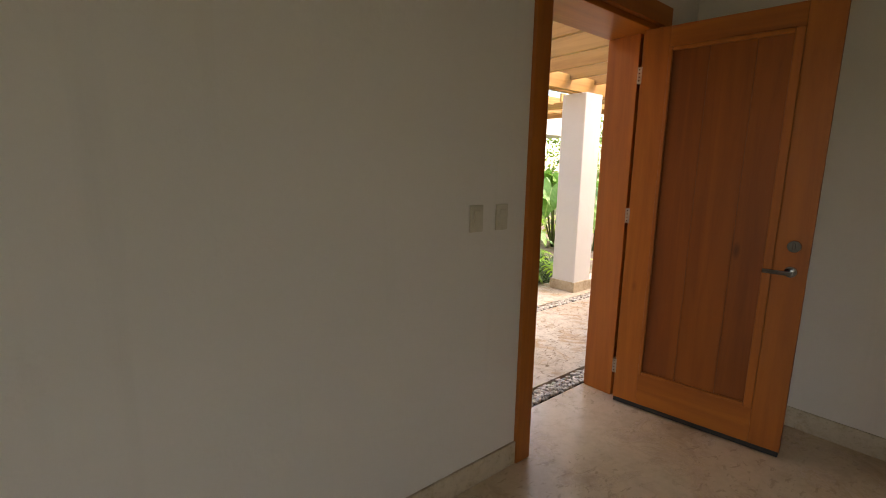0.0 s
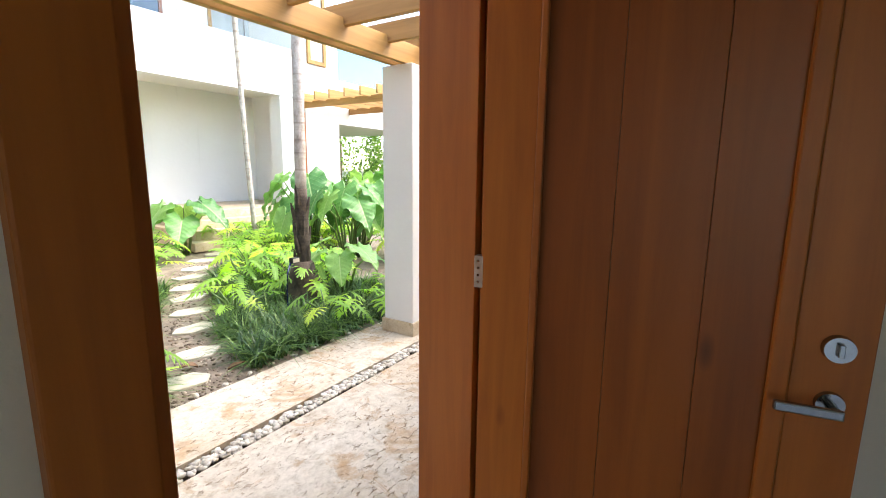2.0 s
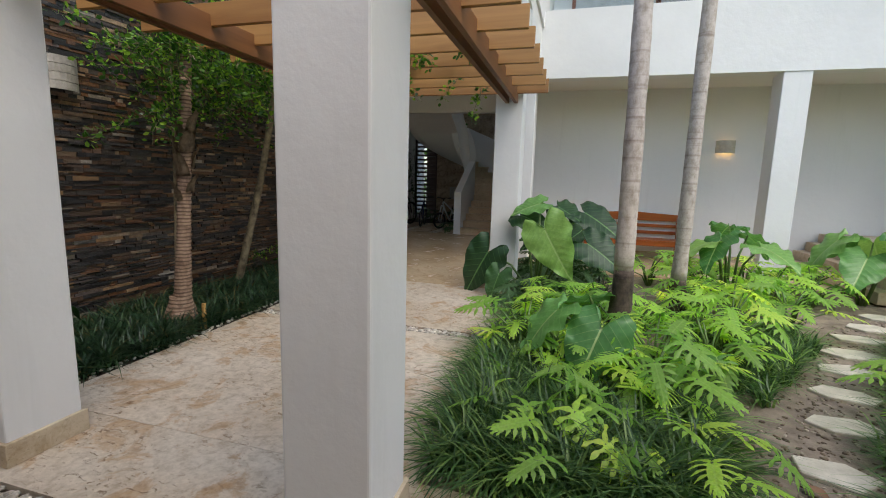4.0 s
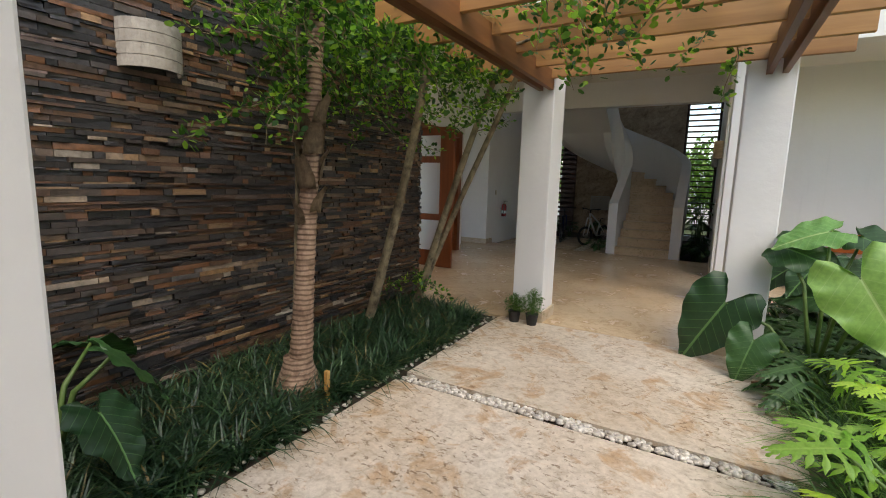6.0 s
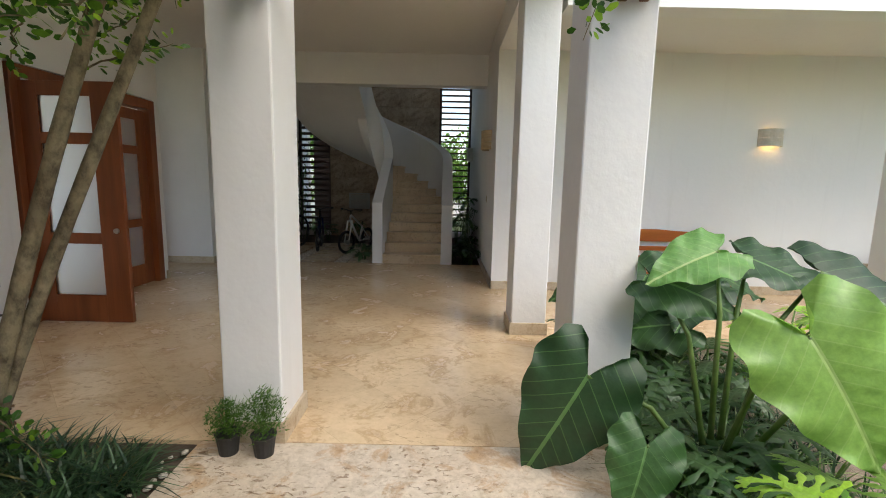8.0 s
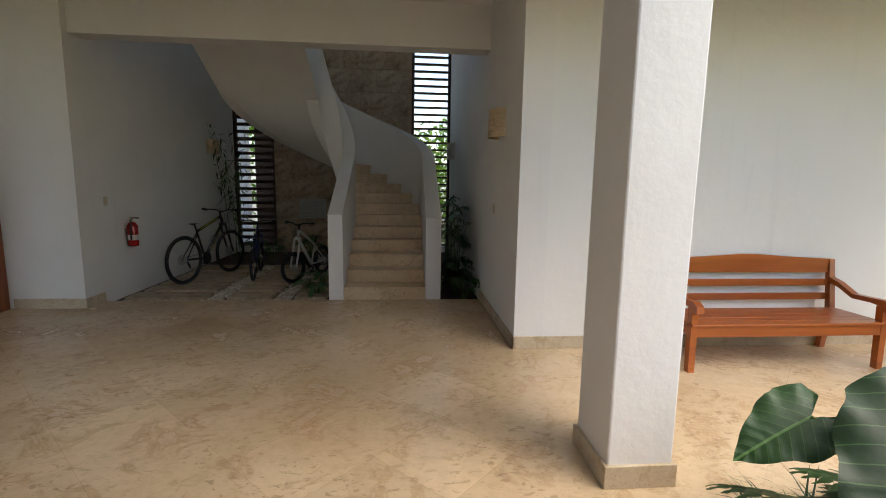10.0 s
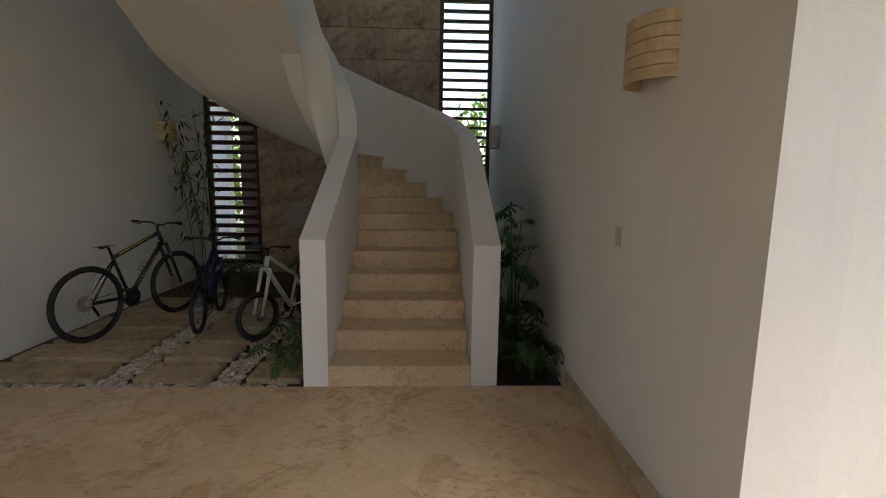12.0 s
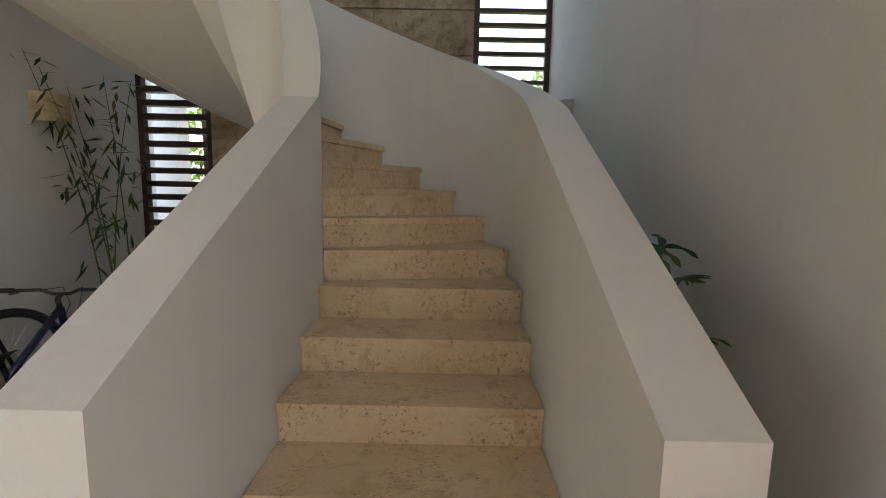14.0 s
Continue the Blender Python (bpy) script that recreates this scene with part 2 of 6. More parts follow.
PERG_X = timber("pergola_pine_x", (0.42, 0.21, 0.06), (0.58, 0.34, 0.11), "x", 0.6)
PERG_Y = timber("pergola_pine_y", (0.38, 0.18, 0.05), (0.52, 0.29, 0.09), "y", 0.6)
# Walkway timbers: shade on the undersides is put into these darker browns.
PERG_BEAM = timber("shaded_pergola_beam", (0.13, 0.05, 0.018), (0.24, 0.10, 0.032), "y", 0.5)
PERG_RAFTER = timber("shaded_pergola_rafter", (0.28, 0.125, 0.034), (0.43, 0.22, 0.065), "x", 0.55)
HALL_DOOR = timber("hall_mahogany", (0.20, 0.055, 0.018), (0.29, 0.085, 0.028), "z", 0.35, False)
BENCH_WOOD = timber("bench_wood", (0.33, 0.075, 0.014), (0.46, 0.13, 0.028), "x", 0.28, False)
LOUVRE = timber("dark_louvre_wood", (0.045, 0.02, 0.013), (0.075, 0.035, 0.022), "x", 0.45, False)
SOIL = plain("soil", (0.05, 0.035, 0.025), (0.10, 0.075, 0.055), 3.0, 0.95, 0, 0.9, 40)
MULCH = plain("gravel_mulch", (0.17, 0.13, 0.10), (0.34, 0.27, 0.21), 5.0, 0.95, 0, 1.0, 55)
GROUND = plain("ground_turf", (0.05, 0.08, 0.025), (0.10, 0.12, 0.05), 1.2, 0.95, 0, 0.9, 20)
SLATE = random_tint("ledger_slate", [(0.0, (0.013, 0.013, 0.016)), (0.3, (0.037, 0.033, 0.033)), (0.5, (0.064, 0.049, 0.041)), (0.66, (0.10, 0.055, 0.031)), (0.80, (0.165, 0.074, 0.033)), (0.88, (0.078, 0.076, 0.08)), (0.95, (0.27, 0.16, 0.075)), (1.0, (0.32, 0.29, 0.255))], 0.42, 24, 1.0)
SLATE_BULK = random_tint("ledger_slate_rest", [(0.0, (0.013, 0.013, 0.016)), (0.3, (0.037, 0.033, 0.033)), (0.5, (0.064, 0.049, 0.041)), (0.66, (0.10, 0.055, 0.031)), (0.80, (0.165, 0.074, 0.033)), (0.88, (0.078, 0.076, 0.08)), (0.95, (0.27, 0.16, 0.075)), (1.0, (0.32, 0.29, 0.255))], 0.42, 24, 1.0, True)
PEBBLE = random_tint("white_pebbles", [(0.0, (0.50, 0.46, 0.40)), (0.5, (0.68, 0.65, 0.60)), (1.0, (0.80, 0.78, 0.75))], 0.5, 40, 0.1, True)
STEPSTONE = plain("stepping_stone", (0.52, 0.47, 0.38), (0.70, 0.64, 0.54), 5.0, 0.8, 0, 0.6, 30)
CHROME = plain("chrome", (0.30, 0.30, 0.31), (0.40, 0.40, 0.41), 5.0, 0.16, 1.0, 0.0)
STEEL = plain("brushed_steel", (0.45, 0.43, 0.40), (0.6, 0.58, 0.54), 12.0, 0.35, 1.0, 0.0)
SWITCH = plain("cream_plastic", (0.60, 0.53, 0.40), (0.64, 0.57, 0.44), 5.0, 0.35, 0, 0.0)
BLACK = plain("black_rubber", (0.012, 0.012, 0.013), (0.025, 0.025, 0.026), 9.0, 0.6, 0, 0.1)
GLASS = glass("rail_glass")


# ---------------------------------------------------------------- building helpers
def obj(name, bm, material, parent=None, label="", smooth=False):
    me = bpy.data.meshes.new(name)
    bmesh.ops.recalc_face_normals(bm, faces=bm.faces)
    bm.to_mesh(me)
    bm.free()
    me.materials.append(material)
    if smooth:
        me.shade_smooth()
    ob = new(name, me)
    if parent is not None:
        ob.parent = parent
    if label:
        ob["label"] = label
    return ob


def part(name, bm, material, parent, label="", smooth=False):
    return obj(name, bm, material, parent, label, smooth)


def empty(name, m=None):
    e = new(name)
    e.empty_display_size = 0.1
    if m is not None:
        e.matrix_world = m
    return e


def add_box(bm, x0, y0, z0, x1, y1, z1, bevel=0.0):
    r = bmesh.ops.create_cube(bm, size=1.0)
    vs = r["verts"]
    for v in vs:
        v.co = Vector(((x0 + x1) / 2 + v.co.x * (x1 - x0), (y0 + y1) / 2 + v.co.y * (y1 - y0), (z0 + z1) / 2 + v.co.z * (z1 - z0)))
    if bevel:
        es = list({e for v in vs for e in v.link_edges})
        bmesh.ops.bevel(bm, geom=es, offset=bevel, segments=2, profile=0.5, affect="EDGES")
    return bm


def boxes(*dims, bevel=0.0):
    bm = bmesh.new()
    for d in dims:
        add_box(bm, *d, bevel=bevel)
    return bm


def structure(name, bm, material, label, category):
    return tagged(obj(name, bm, material), label, category, kind="structure")


def prism(bm, pts, depth):
    """A flat outline (list of 3D points) pushed along a vector."""
    vs = [bm.verts.new(p) for p in pts]
    f = bm.faces.new(vs)
    r = bmesh.ops.extrude_face_region(bm, geom=[f])
    bmesh.ops.translate(bm, verts=[g for g in r["geom"] if isinstance(g, bmesh.types.BMVert)], vec=depth)
    return bm


def tube(bm, pts, radii, seg=8, cap=True):
    """A round bar along a line of points."""
    pts = [Vector(p) for p in pts]
    if not isinstance(radii, (list, tuple)):
        radii = [radii] * len(pts)
    rings = []
    ref = None
    for i, p in enumerate(pts):
        d = (pts[min(i + 1, len(pts) - 1)] - pts[max(i - 1, 0)]).normalized()
        if ref is None or abs(ref.dot(d)) > 0.98:
            ref = Vector((0, 0, 1)) if abs(d.z) < 0.9 else Vector((1, 0, 0))
        u = (ref - d * ref.dot(d)).normalized()
        w = d.cross(u)
        rings.append([bm.verts.new(p + (u * math.cos(2 * math.pi * k / seg) + w * math.sin(2 * math.pi * k / seg)) * radii[i]) for k in range(seg)])
    for a, b in zip(rings, rings[1:]):
        for k in range(seg):
            bm.faces.new((a[k], a[(k + 1) % seg], b[(k + 1) % seg], b[k]))
    if cap:
        bm.faces.new(rings[0][::-1])
        bm.faces.new(rings[-1])
    return bm


def wheel_ring(bm, r, w, seg=32, minor=8, axis="y"):
    """A ring of radius r and bar radius w round an axis."""
    vs = []
    for i in range(seg):
        a = 2 * math.pi * i / seg
        row = []
        for j in range(minor):
            b = 2 * math.pi * j / minor
            rr = r + w * math.cos(b)
            row.append(bm.verts.new((rr * math.cos(a), w * math.sin(b), rr * math.sin(a))))
        vs.append(row)
    for i in range(seg):
        for j in range(minor):
            bm.faces.new((vs[i][j], vs[(i + 1) % seg][j], vs[(i + 1) % seg][(j + 1) % minor], vs[i][(j + 1) % minor]))
    return bm


# ---------------------------------------------------------------- ground, floors
structure("ground", boxes((-400, -400, -0.6, 400, 400, -0.07)), GROUND, "mossy green turf and earth round the house", "ground")
structure("floor_room", boxes((-3.2, -3.4, -0.3, 3.55, 1.76, 0.0)), FLOOR, "polished beige travertine floor of the room", "floor")
structure("floor_hall", boxes((-8.0, 8.4, -0.3, 1.36, 14.87, 0.0), (1.36, 10.45, -0.3, 9.2, 13.0, 0.0)), HALL_FLOOR, "polished beige travertine floor of the open hall", "floor")
structure("soil_stairwell", boxes((-4.45, 14.87, -0.3, 0.92, 20.3, -0.05)), SOIL, "dark planting soil under the stairs", "soil")
structure("soil_garden", boxes((1.36, 3.93, -0.3, 16, 10.45, -0.03)), MULCH, "brown gravelly mulch in the courtyard bed", "soil")
structure("soil_side_bed", boxes((-2.75, 1.76, -0.3, -1.4, 8.4, -0.03)), SOIL, "dark soil in the bed along the stone wall", "soil")

# ---------------------------------------------------------------- the room with the door
structure("wall_north", boxes((-3.2, 1.44, 0, 1.70, 1.76, 3.1), (2.88, 1.44, 0, 9.5, 1.76, 3.1), (1.70, 1.44, 2.56, 2.88, 1.76, 3.1)), ROOM_WHITE, "cream plastered wall round the doorway", "wall")
structure("wall_east", boxes((3.36, -0.2, 0, 3.6, 1.44, 3.1)), ROOM_WHITE, "cream plastered wall behind the door", "wall")
structure("wall_nib", boxes((2.1, -0.45, 0, 3.6, -0.2, 3.1)), ROOM_WHITE, "cream plastered short wall beside the door", "wall")
structure("wall_south", boxes((-3.2, -3.6, 0, 2.35, -3.4, 3.1)), ROOM_WHITE, "cream plastered back wall of the room", "wall")
structure("wall_west", boxes((-3.4, -3.6, 0, -3.2, -3.2, 3.1), (-3.4, -0.6, 0, -3.2, 1.76, 3.1), (-3.4, -3.2, 2.7, -3.2, -0.6, 3.1)), ROOM_WHITE, "cream plastered end wall of the room", "wall")
structure("wall_inner", boxes((2.1, -3.4, 0, 2.35, -0.45, 3.1)), ROOM_WHITE, "cream plastered inner wall of the room", "wall")
structure("ceiling_room", boxes((-3.4, -3.6, 3.1, 9.5, 1.76, 3.3)), CEILING, "white plastered ceiling of the room", "ceiling")
structure("baseboard_room", boxes((-3.2, 1.425, 0, 1.655, 1.44, 0.13), (3.345, -0.2, 0, 3.36, 1.44, 0.13), (2.1, -0.2, 0, 3.345, -0.185, 0.13), (2.945, 1.425, 0, 3.345, 1.44, 0.13), bevel=0.003), SKIRT, "beige travertine skirting", "baseboard")

# ---------------------------------------------------------------- columns
def column(x0, y0, x1, y1, top):
    c = empty("column", pose((x0 + x1) / 2, (y0 + y1) / 2, 0))
    hx, hy = (x1 - x0) / 2, (y1 - y0) / 2
    part("shaft", boxes((-hx, -hy, 0.0, hx, hy, top), bevel=0.012), WHITE, c)
    part("skirting", boxes((-hx - 0.02, -hy - 0.02, 0, hx + 0.02, hy + 0.02, 0.135), bevel=0.004), SKIRT, c, "beige travertine base")
    return tagged(c, "square white plastered column with a beige stone base", "column", "columns round the courtyard")


column(-1.15, 3.37, -0.75, 3.76, 2.66)
column(0.95, 3.37, 1.35, 3.76, 2.66)
column(4.98, 3.39, 5.345, 3.745, 2.58)
column(-1.25, 8.40, -0.88, 8.83, 4.02)
column(0.90, 8.42, 1.28, 8.83, 4.02)
column(0.87, 10.59, 1.25, 11.03, 4.02)
column(5.11, 10.59, 5.51, 11.03, 3.43)
column(9.22, 10.59, 9.62, 11.03, 3.43)

# ---------------------------------------------------------------- hall, gallery and stairwell shell
structure("wall_hall_west", boxes((-4.75, 8.45, 0, -4.45, 10.58, 4.02), (-4.75, 13.0, 0, -4.45, 13.12, 4.02), (-4.75, 10.58, 2.82, -4.45, 13.0, 4.02)), WHITE, "white plastered wall round the double door", "wall")
structure("wall_corridor", boxes((-8.0, 14.5, 0, -4.41, 14.87, 4.02)), WHITE, "white plastered wall of the side passage", "wall")
structure("wall_corridor_end", boxes((-8.2, 12.9, 0, -5.36, 13.12, 4.02), (-5.66, 13.12, 0, -5.36, 14.5, 4.02)), WHITE, "white plastered end of the side passage", "wall")
structure("wall_stair_west", boxes((-4.7, 14.87, -0.3, -4.41, 20.3, 8.0)), WHITE, "tall white plastered stairwell wall", "wall")
structure("wall_stair_east", boxes((0.87, 12.79, -0.3, 1.17, 20.3, 8.0)), WHITE, "tall white plastered stairwell wall with a lamp", "wall")
structure("wall_gallery", boxes((1.17, 12.79, -0.3, 10.0, 13.1, 3.9)), GALLERY, "white plastered back wall of the gallery", "wall")
structure("ceiling_hall", boxes((-8.0, 8.4, 4.02, 1.30, 14.87, 4.3)), CEILING, "white plastered hall ceiling", "ceiling")
structure("ceiling_gallery", boxes((1.30, 10.85, 3.62, 10.0, 12.79, 3.9)), CEILING, "white plastered gallery ceiling", "ceiling")
structure("beam_hall", boxes((-4.41, 14.6, 3.46, 0.87, 14.87, 4.02)), WHITE, "white plastered beam before the stairs", "beam")
structure("beam_gallery", boxes((0.87, 11.03, 3.62, 1.27, 12.79, 4.02), (0.90, 8.83, 3.62, 1.30, 10.59, 4.02)), WHITE, "white plastered beam between columns", "beam")
structure("fascia", boxes((1.30, 10.57, 3.43, 10.0, 10.85, 4.58)), WHITE, "broad white plastered balcony front", "fascia")
structure("wall_upper_hall", boxes((-4.75, 8.4, 4.3, 1.34, 8.65, 7.6), (1.1, 8.65, 4.3, 1.34, 12.79, 7.6)), WHITE, "white plastered upper storey over the hall", "wall")
structure("roof", boxes((-4.75, 8.4, 7.6, 1.34, 20.5, 7.8)), WHITE, "flat white roof over hall and stairs", "roof")
structure("wall_north_cladding", boxes((-3.45, 20.0, -0.3, -0.1, 20.3, 7.6)), CLADDING, "wall clad in weathered brown travertine slabs", "wall")
# Out of sight above the soffit; added to keep sky light off the stairwell.
structure("wall_over_louvres", boxes((-4.41, 20.0, 3.75, -3.45, 20.3, 7.6)), WHITE, "white plastered wall over the louvred window", "wall")
structure("wall_stair_sill", boxes((-4.41, 20.0, -0.3, -3.45, 20.3, 0.1), (-0.1, 20.0, -0.3, 0.87, 20.3, 0.1)), WHITE, "low white sill under the louvred windows", "wall")
structure("baseboard_hall", boxes((0.85, 12.77, 0, 0.87, 14.87, 0.13), (0.85, 12.77, 0, 10.4, 12.79, 0.13), (-5.28, 14.48, 0, -4.41, 14.5, 0.13), (-4.41, 14.48, 0, -4.39, 14.87, 0.13), (-4.45, 8.45, 0, -4.43, 10.5, 0.13), (-4.45, 13.06, 0, -4.43, 13.14, 0.13), bevel=0.003), SKIRT, "beige travertine skirting", "baseboard")

# stone wall core
structure("wall_stone", boxes((-3.0, 1.76, -0.3, -2.70, 8.43, 4.8)), plain("mortar_shadow", (0.03, 0.026, 0.024), (0.05, 0.045, 0.04), 6, 0.95), "dark wall clad in split slate strips", "wall")
structure("wall_stone_return", boxes((-4.75, 8.2, 0, -3.0, 8.45, 4.8)), WHITE, "white plastered return behind the stone wall", "wall")

# ---------------------------------------------------------------- stairs
RISE, RUN, TURN_STEP, CX, CY, Y1 = 0.188, 0.345, 0.25, -1.55, 16.65, 14.87
U_A = 1 + (CY - Y1) / RUN
U_B = U_A + math.pi / TURN_STEP
U_END = U_B + 5.0


def stair_at(u, r, z):
    """A place on the stair: u counts steps, r is the distance from the turning axis."""
    if u < U_A:
        return Vector((CX + r, Y1 + (u - 1) * RUN, z))
    if u < U_B:
        a = (u - U_A) * TURN_STEP
        return Vector((CX + r * math.cos(a), CY + r * math.sin(a), z))
    return Vector((CX - r, CY - (u - U_B) * RUN, z))


def sweep(us, section):
    """A closed skin whose cross-section (list of (r, z)) changes with u."""
    bm = bmesh.new()
    rings = [[bm.verts.new(stair_at(u, r, z)) for r, z in section(u)] for u in us]
    n = len(rings[0])
    for a, b in zip(rings, rings[1:]):
        for k in range(n):
            bm.faces.new((a[k], a[(k + 1) % n], b[(k + 1) % n], b[k]))
    bm.faces.new(rings[0])
    bm.faces.new(rings[-1][::-1])
    return bm


def soffit_z(u):
    return max(-0.05, RISE * u - 0.42)


def rail_z(u):
    return 1.235 + RISE * (u - 1)


US = [1 + i * (U_END - 1) / 150 for i in range(151)]
stairs = empty("curved_staircase", pose(0, 0, 0))
tagged(stairs, "curved beige stone staircase between smooth white plastered balustrades", "staircase")
part("outer_balustrade", sweep(US, lambda u: [(1.60, rail_z(u) - 0.035), (1.822, rail_z(u) - 0.035), (1.822, soffit_z(u)), (1.60, soffit_z(u))]), WHITE, stairs, "smooth white plastered balustrade")
part("inner_balustrade", sweep(US, lambda u: [(0.205, rail_z(u)), (0.41, rail_z(u)), (0.41, soffit_z(u)), (0.205, soffit_z(u))]), WHITE, stairs, "smooth white plastered balustrade")
part("soffit", sweep([u for u in US if u > 1.35], lambda u: [(0.41, soffit_z(u) + 0.12), (1.60, soffit_z(u) + 0.12), (1.60, soffit_z(u) + 0.004), (0.41, soffit_z(u) + 0.004)]), WHITE, stairs, "white plastered underside")
for k in range(1, int(U_END)):
    seg = [k + 1.0 * i / 4 for i in range(5)]
    z = RISE * k
    tread = part("tread", sweep([k - 0.06] + seg[1:] + [k + 1.05], lambda u: [(0.415, z), (1.595, z), (1.595, z - 0.045), (0.415, z - 0.045)]), STEP, stairs)
    part("riser", sweep([k, k + 0.08], lambda u: [(0.415, z - 0.047), (1.595, z - 0.047), (1.595, z - RISE - 0.03), (0.415, z - RISE - 0.03)]), STEP, stairs)
for n, ob in enumerate(stairs.children):
    if ob.name.split(".")[0] in ("outer_balustrade", "inner_balustrade", "soffit"):
        ob.data.shade_smooth()
        ob.data.set_sharp_from_angle(angle=radians(35))

# ---------------------------------------------------------------- room door
door_frame = empty("door_frame", pose(2.3, 1.6, 0))
tagged(door_frame, "varnished cedar door frame lining the opening", "door frame")


def frame_part(name, d, mat, bevel=0.004):
    x0, y0, z0, x1, y1, z1 = d
    return part(name, boxes((x0 - 2.3, y0 - 1.6, z0, x1 - 2.3, y1 - 1.6, z1), bevel=bevel), mat, door_frame)


frame_part("jamb_lining", (1.70, 1.445, 0, 1.795, 1.755, 2.47), DOOR_Z)
frame_part("jamb_lining", (2.795, 1.53, 0, 2.88, 1.755, 2.47), DOOR_Z)
frame_part("hinge_post", (2.825, 1.445, 0, 2.88, 1.528, 2.47), DOOR_Z)
frame_part("head_lining", (1.70, 1.445, 2.47, 2.88, 1.755, 2.56), DOOR_X)
frame_part("casing", (1.655, 1.415, 0, 1.765, 1.443, 2.5), DOOR_Z)
frame_part("casing", (2.855, 1.415, 0, 2.945, 1.443, 2.5), DOOR_Z)
frame_part("casing", (1.655, 1.41, 2.5, 2.945, 1.443, 2.62), DOOR_X)
frame_part("door_stop", (1.797, 1.60, 0, 1.81, 1.62, 2.46), DOOR_Z, 0.002)

W, T, TOPZ = 0.962, 0.045, 2.465
door = empty("door_1", pose(2.785, 1.485, 0, 0, 0, -81.6))
tagged(door, "varnished cedar panel door standing open into the room", "door", kind="structure")
ST = 0.155
part("stile", boxes((0, -T, 0.035, ST, 0, TOPZ), bevel=0.003), DOOR_Z, door)
part("stile", boxes((W - ST, -T, 0.035, W, 0, TOPZ), bevel=0.003), DOOR_Z, door)
part("rail", boxes((ST, -T, 0.035, W - ST, 0, 0.25), bevel=0.003), DOOR_X, door)
part("rail", boxes((ST, -T, TOPZ - 0.12, W - ST, 0, TOPZ), bevel=0.003), DOOR_X, door)
edges = [ST, ST + 0.22, ST + 0.45, W - ST]
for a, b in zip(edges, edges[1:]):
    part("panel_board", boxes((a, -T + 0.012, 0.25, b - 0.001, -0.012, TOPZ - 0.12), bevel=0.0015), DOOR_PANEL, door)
for d in ((ST, -T - 0.006, 0.25, ST + 0.022, -T + 0.014, TOPZ - 0.12), (W - ST - 0.045, -T - 0.006, 0.25, W - ST, -T + 0.014, TOPZ - 0.12), (ST + 0.022, -T - 0.006, 0.25, W - ST - 0.045, -T + 0.014, 0.272), (ST + 0.022, -T - 0.006, TOPZ - 0.145, W - ST - 0.045, -T + 0.014, TOPZ - 0.12)):
    part("moulding", boxes(d, bevel=0.006), DOOR_Z, door)
part("sweep_strip", boxes((0.005, -T - 0.004, 0.008, W - 0.005, 0.002, 0.036)), BLACK, door, "black rubber draught strip")
for z in (0.26, 1.315, 2.2):
    h = part("hinge", boxes((-0.022, -T - 0.001, z - 0.05, 0.006, -T + 0.035, z + 0.05), bevel=0.001), STEEL, door, "worn steel hinge leaf")
    bm = bmesh.new()
    for dz in (-0.032, -0.01, 0.012, 0.034):
        bmesh.ops.create_cone(bm, cap_ends=True, segments=10, radius1=0.0045, radius2=0.0035, depth=0.003, matrix=pose(-0.009, -T - 0.002, z + dz, 90))
    part("screw", bm, CHROME, h)


def disc(bm, x, z, r, y0, y1, seg=28):
    bmesh.ops.create_cone(bm, cap_ends=True, segments=seg, radius1=r, radius2=r * 0.93, depth=abs(y1 - y0), matrix=pose(x, (y0 + y1) / 2, z, 90))
    return bm


lock = part("deadbolt", disc(bmesh.new(), W - 0.072, 1.222, 0.033, -T, -T - 0.018), CHROME, door, "round chrome deadbolt")
bm = bmesh.new()
add_box(bm, W - 0.078, -T - 0.03, 1.207, W - 0.066, -T - 0.018, 1.239, 0.002)
part("thumb_turn", bm, CHROME, lock)
rose = part("rose", disc(bmesh.new(), W - 0.072, 1.082, 0.031, -T, -T - 0.012), CHROME, door, "round chrome lever rose")
bm = tube(bmesh.new(), [(W - 0.072, -T - 0.01, 1.082), (W - 0.072, -T - 0.055, 1.082)], 0.011, 12)
add_box(bm, W - 0.195, -T - 0.066, 1.069, W - 0.06, -T - 0.05, 1.093, 0.004)
part("lever", bm, CHROME, rose, "flat chrome lever handle")
part("latch", boxes((W - 0.001, -T * 0.8, 1.03, W + 0.003, -T * 0.2, 1.10)), STEEL, door)


def switch(name, m, label, w=0.078, h=0.125):
    s = empty(name, m)
    part("plate", boxes((-w / 2, -0.010, -h / 2, w / 2, 0, h / 2), bevel=0.003), SWITCH, s)
    part("rocker", boxes((-w / 4, -0.016, -h / 3.4, w / 4, -0.010, h / 3.4), bevel=0.002), SWITCH, s)
    return tagged(s, label, "light switch", "wall switches")


switch("light_switch", pose(1.318, 1.44, 1.377), "cream plastic rocker switch on the wall by the door")
switch("light_switch", pose(1.483, 1.44, 1.377), "cream plastic rocker switch on the wall by the door")
switch("light_switch", pose(0.87, 14.03, 1.38, 0, 0, -90), "cream plastic rocker switch on the stair wall")
switch("light_switch", pose(-4.41, 15.05, 1.38, 0, 0, 90), "cream plastic rocker switch near the extinguisher")

# ---------------------------------------------------------------- pergolas
def plank(parent, name, x0, y0, z0, x1, y1, z1, mat=None):
    along_x = (x1 - x0) > (y1 - y0)
    cx, cy = (x0 + x1) / 2, (y0 + y1) / 2
    ob = part(name, boxes((x0 - cx, y0 - cy, z0, x1 - cx, y1 - cy, z1), bevel=0.004), mat or (PERG_X if along_x else PERG_Y), parent)
    ob.location = (cx, cy, 0)
    return ob


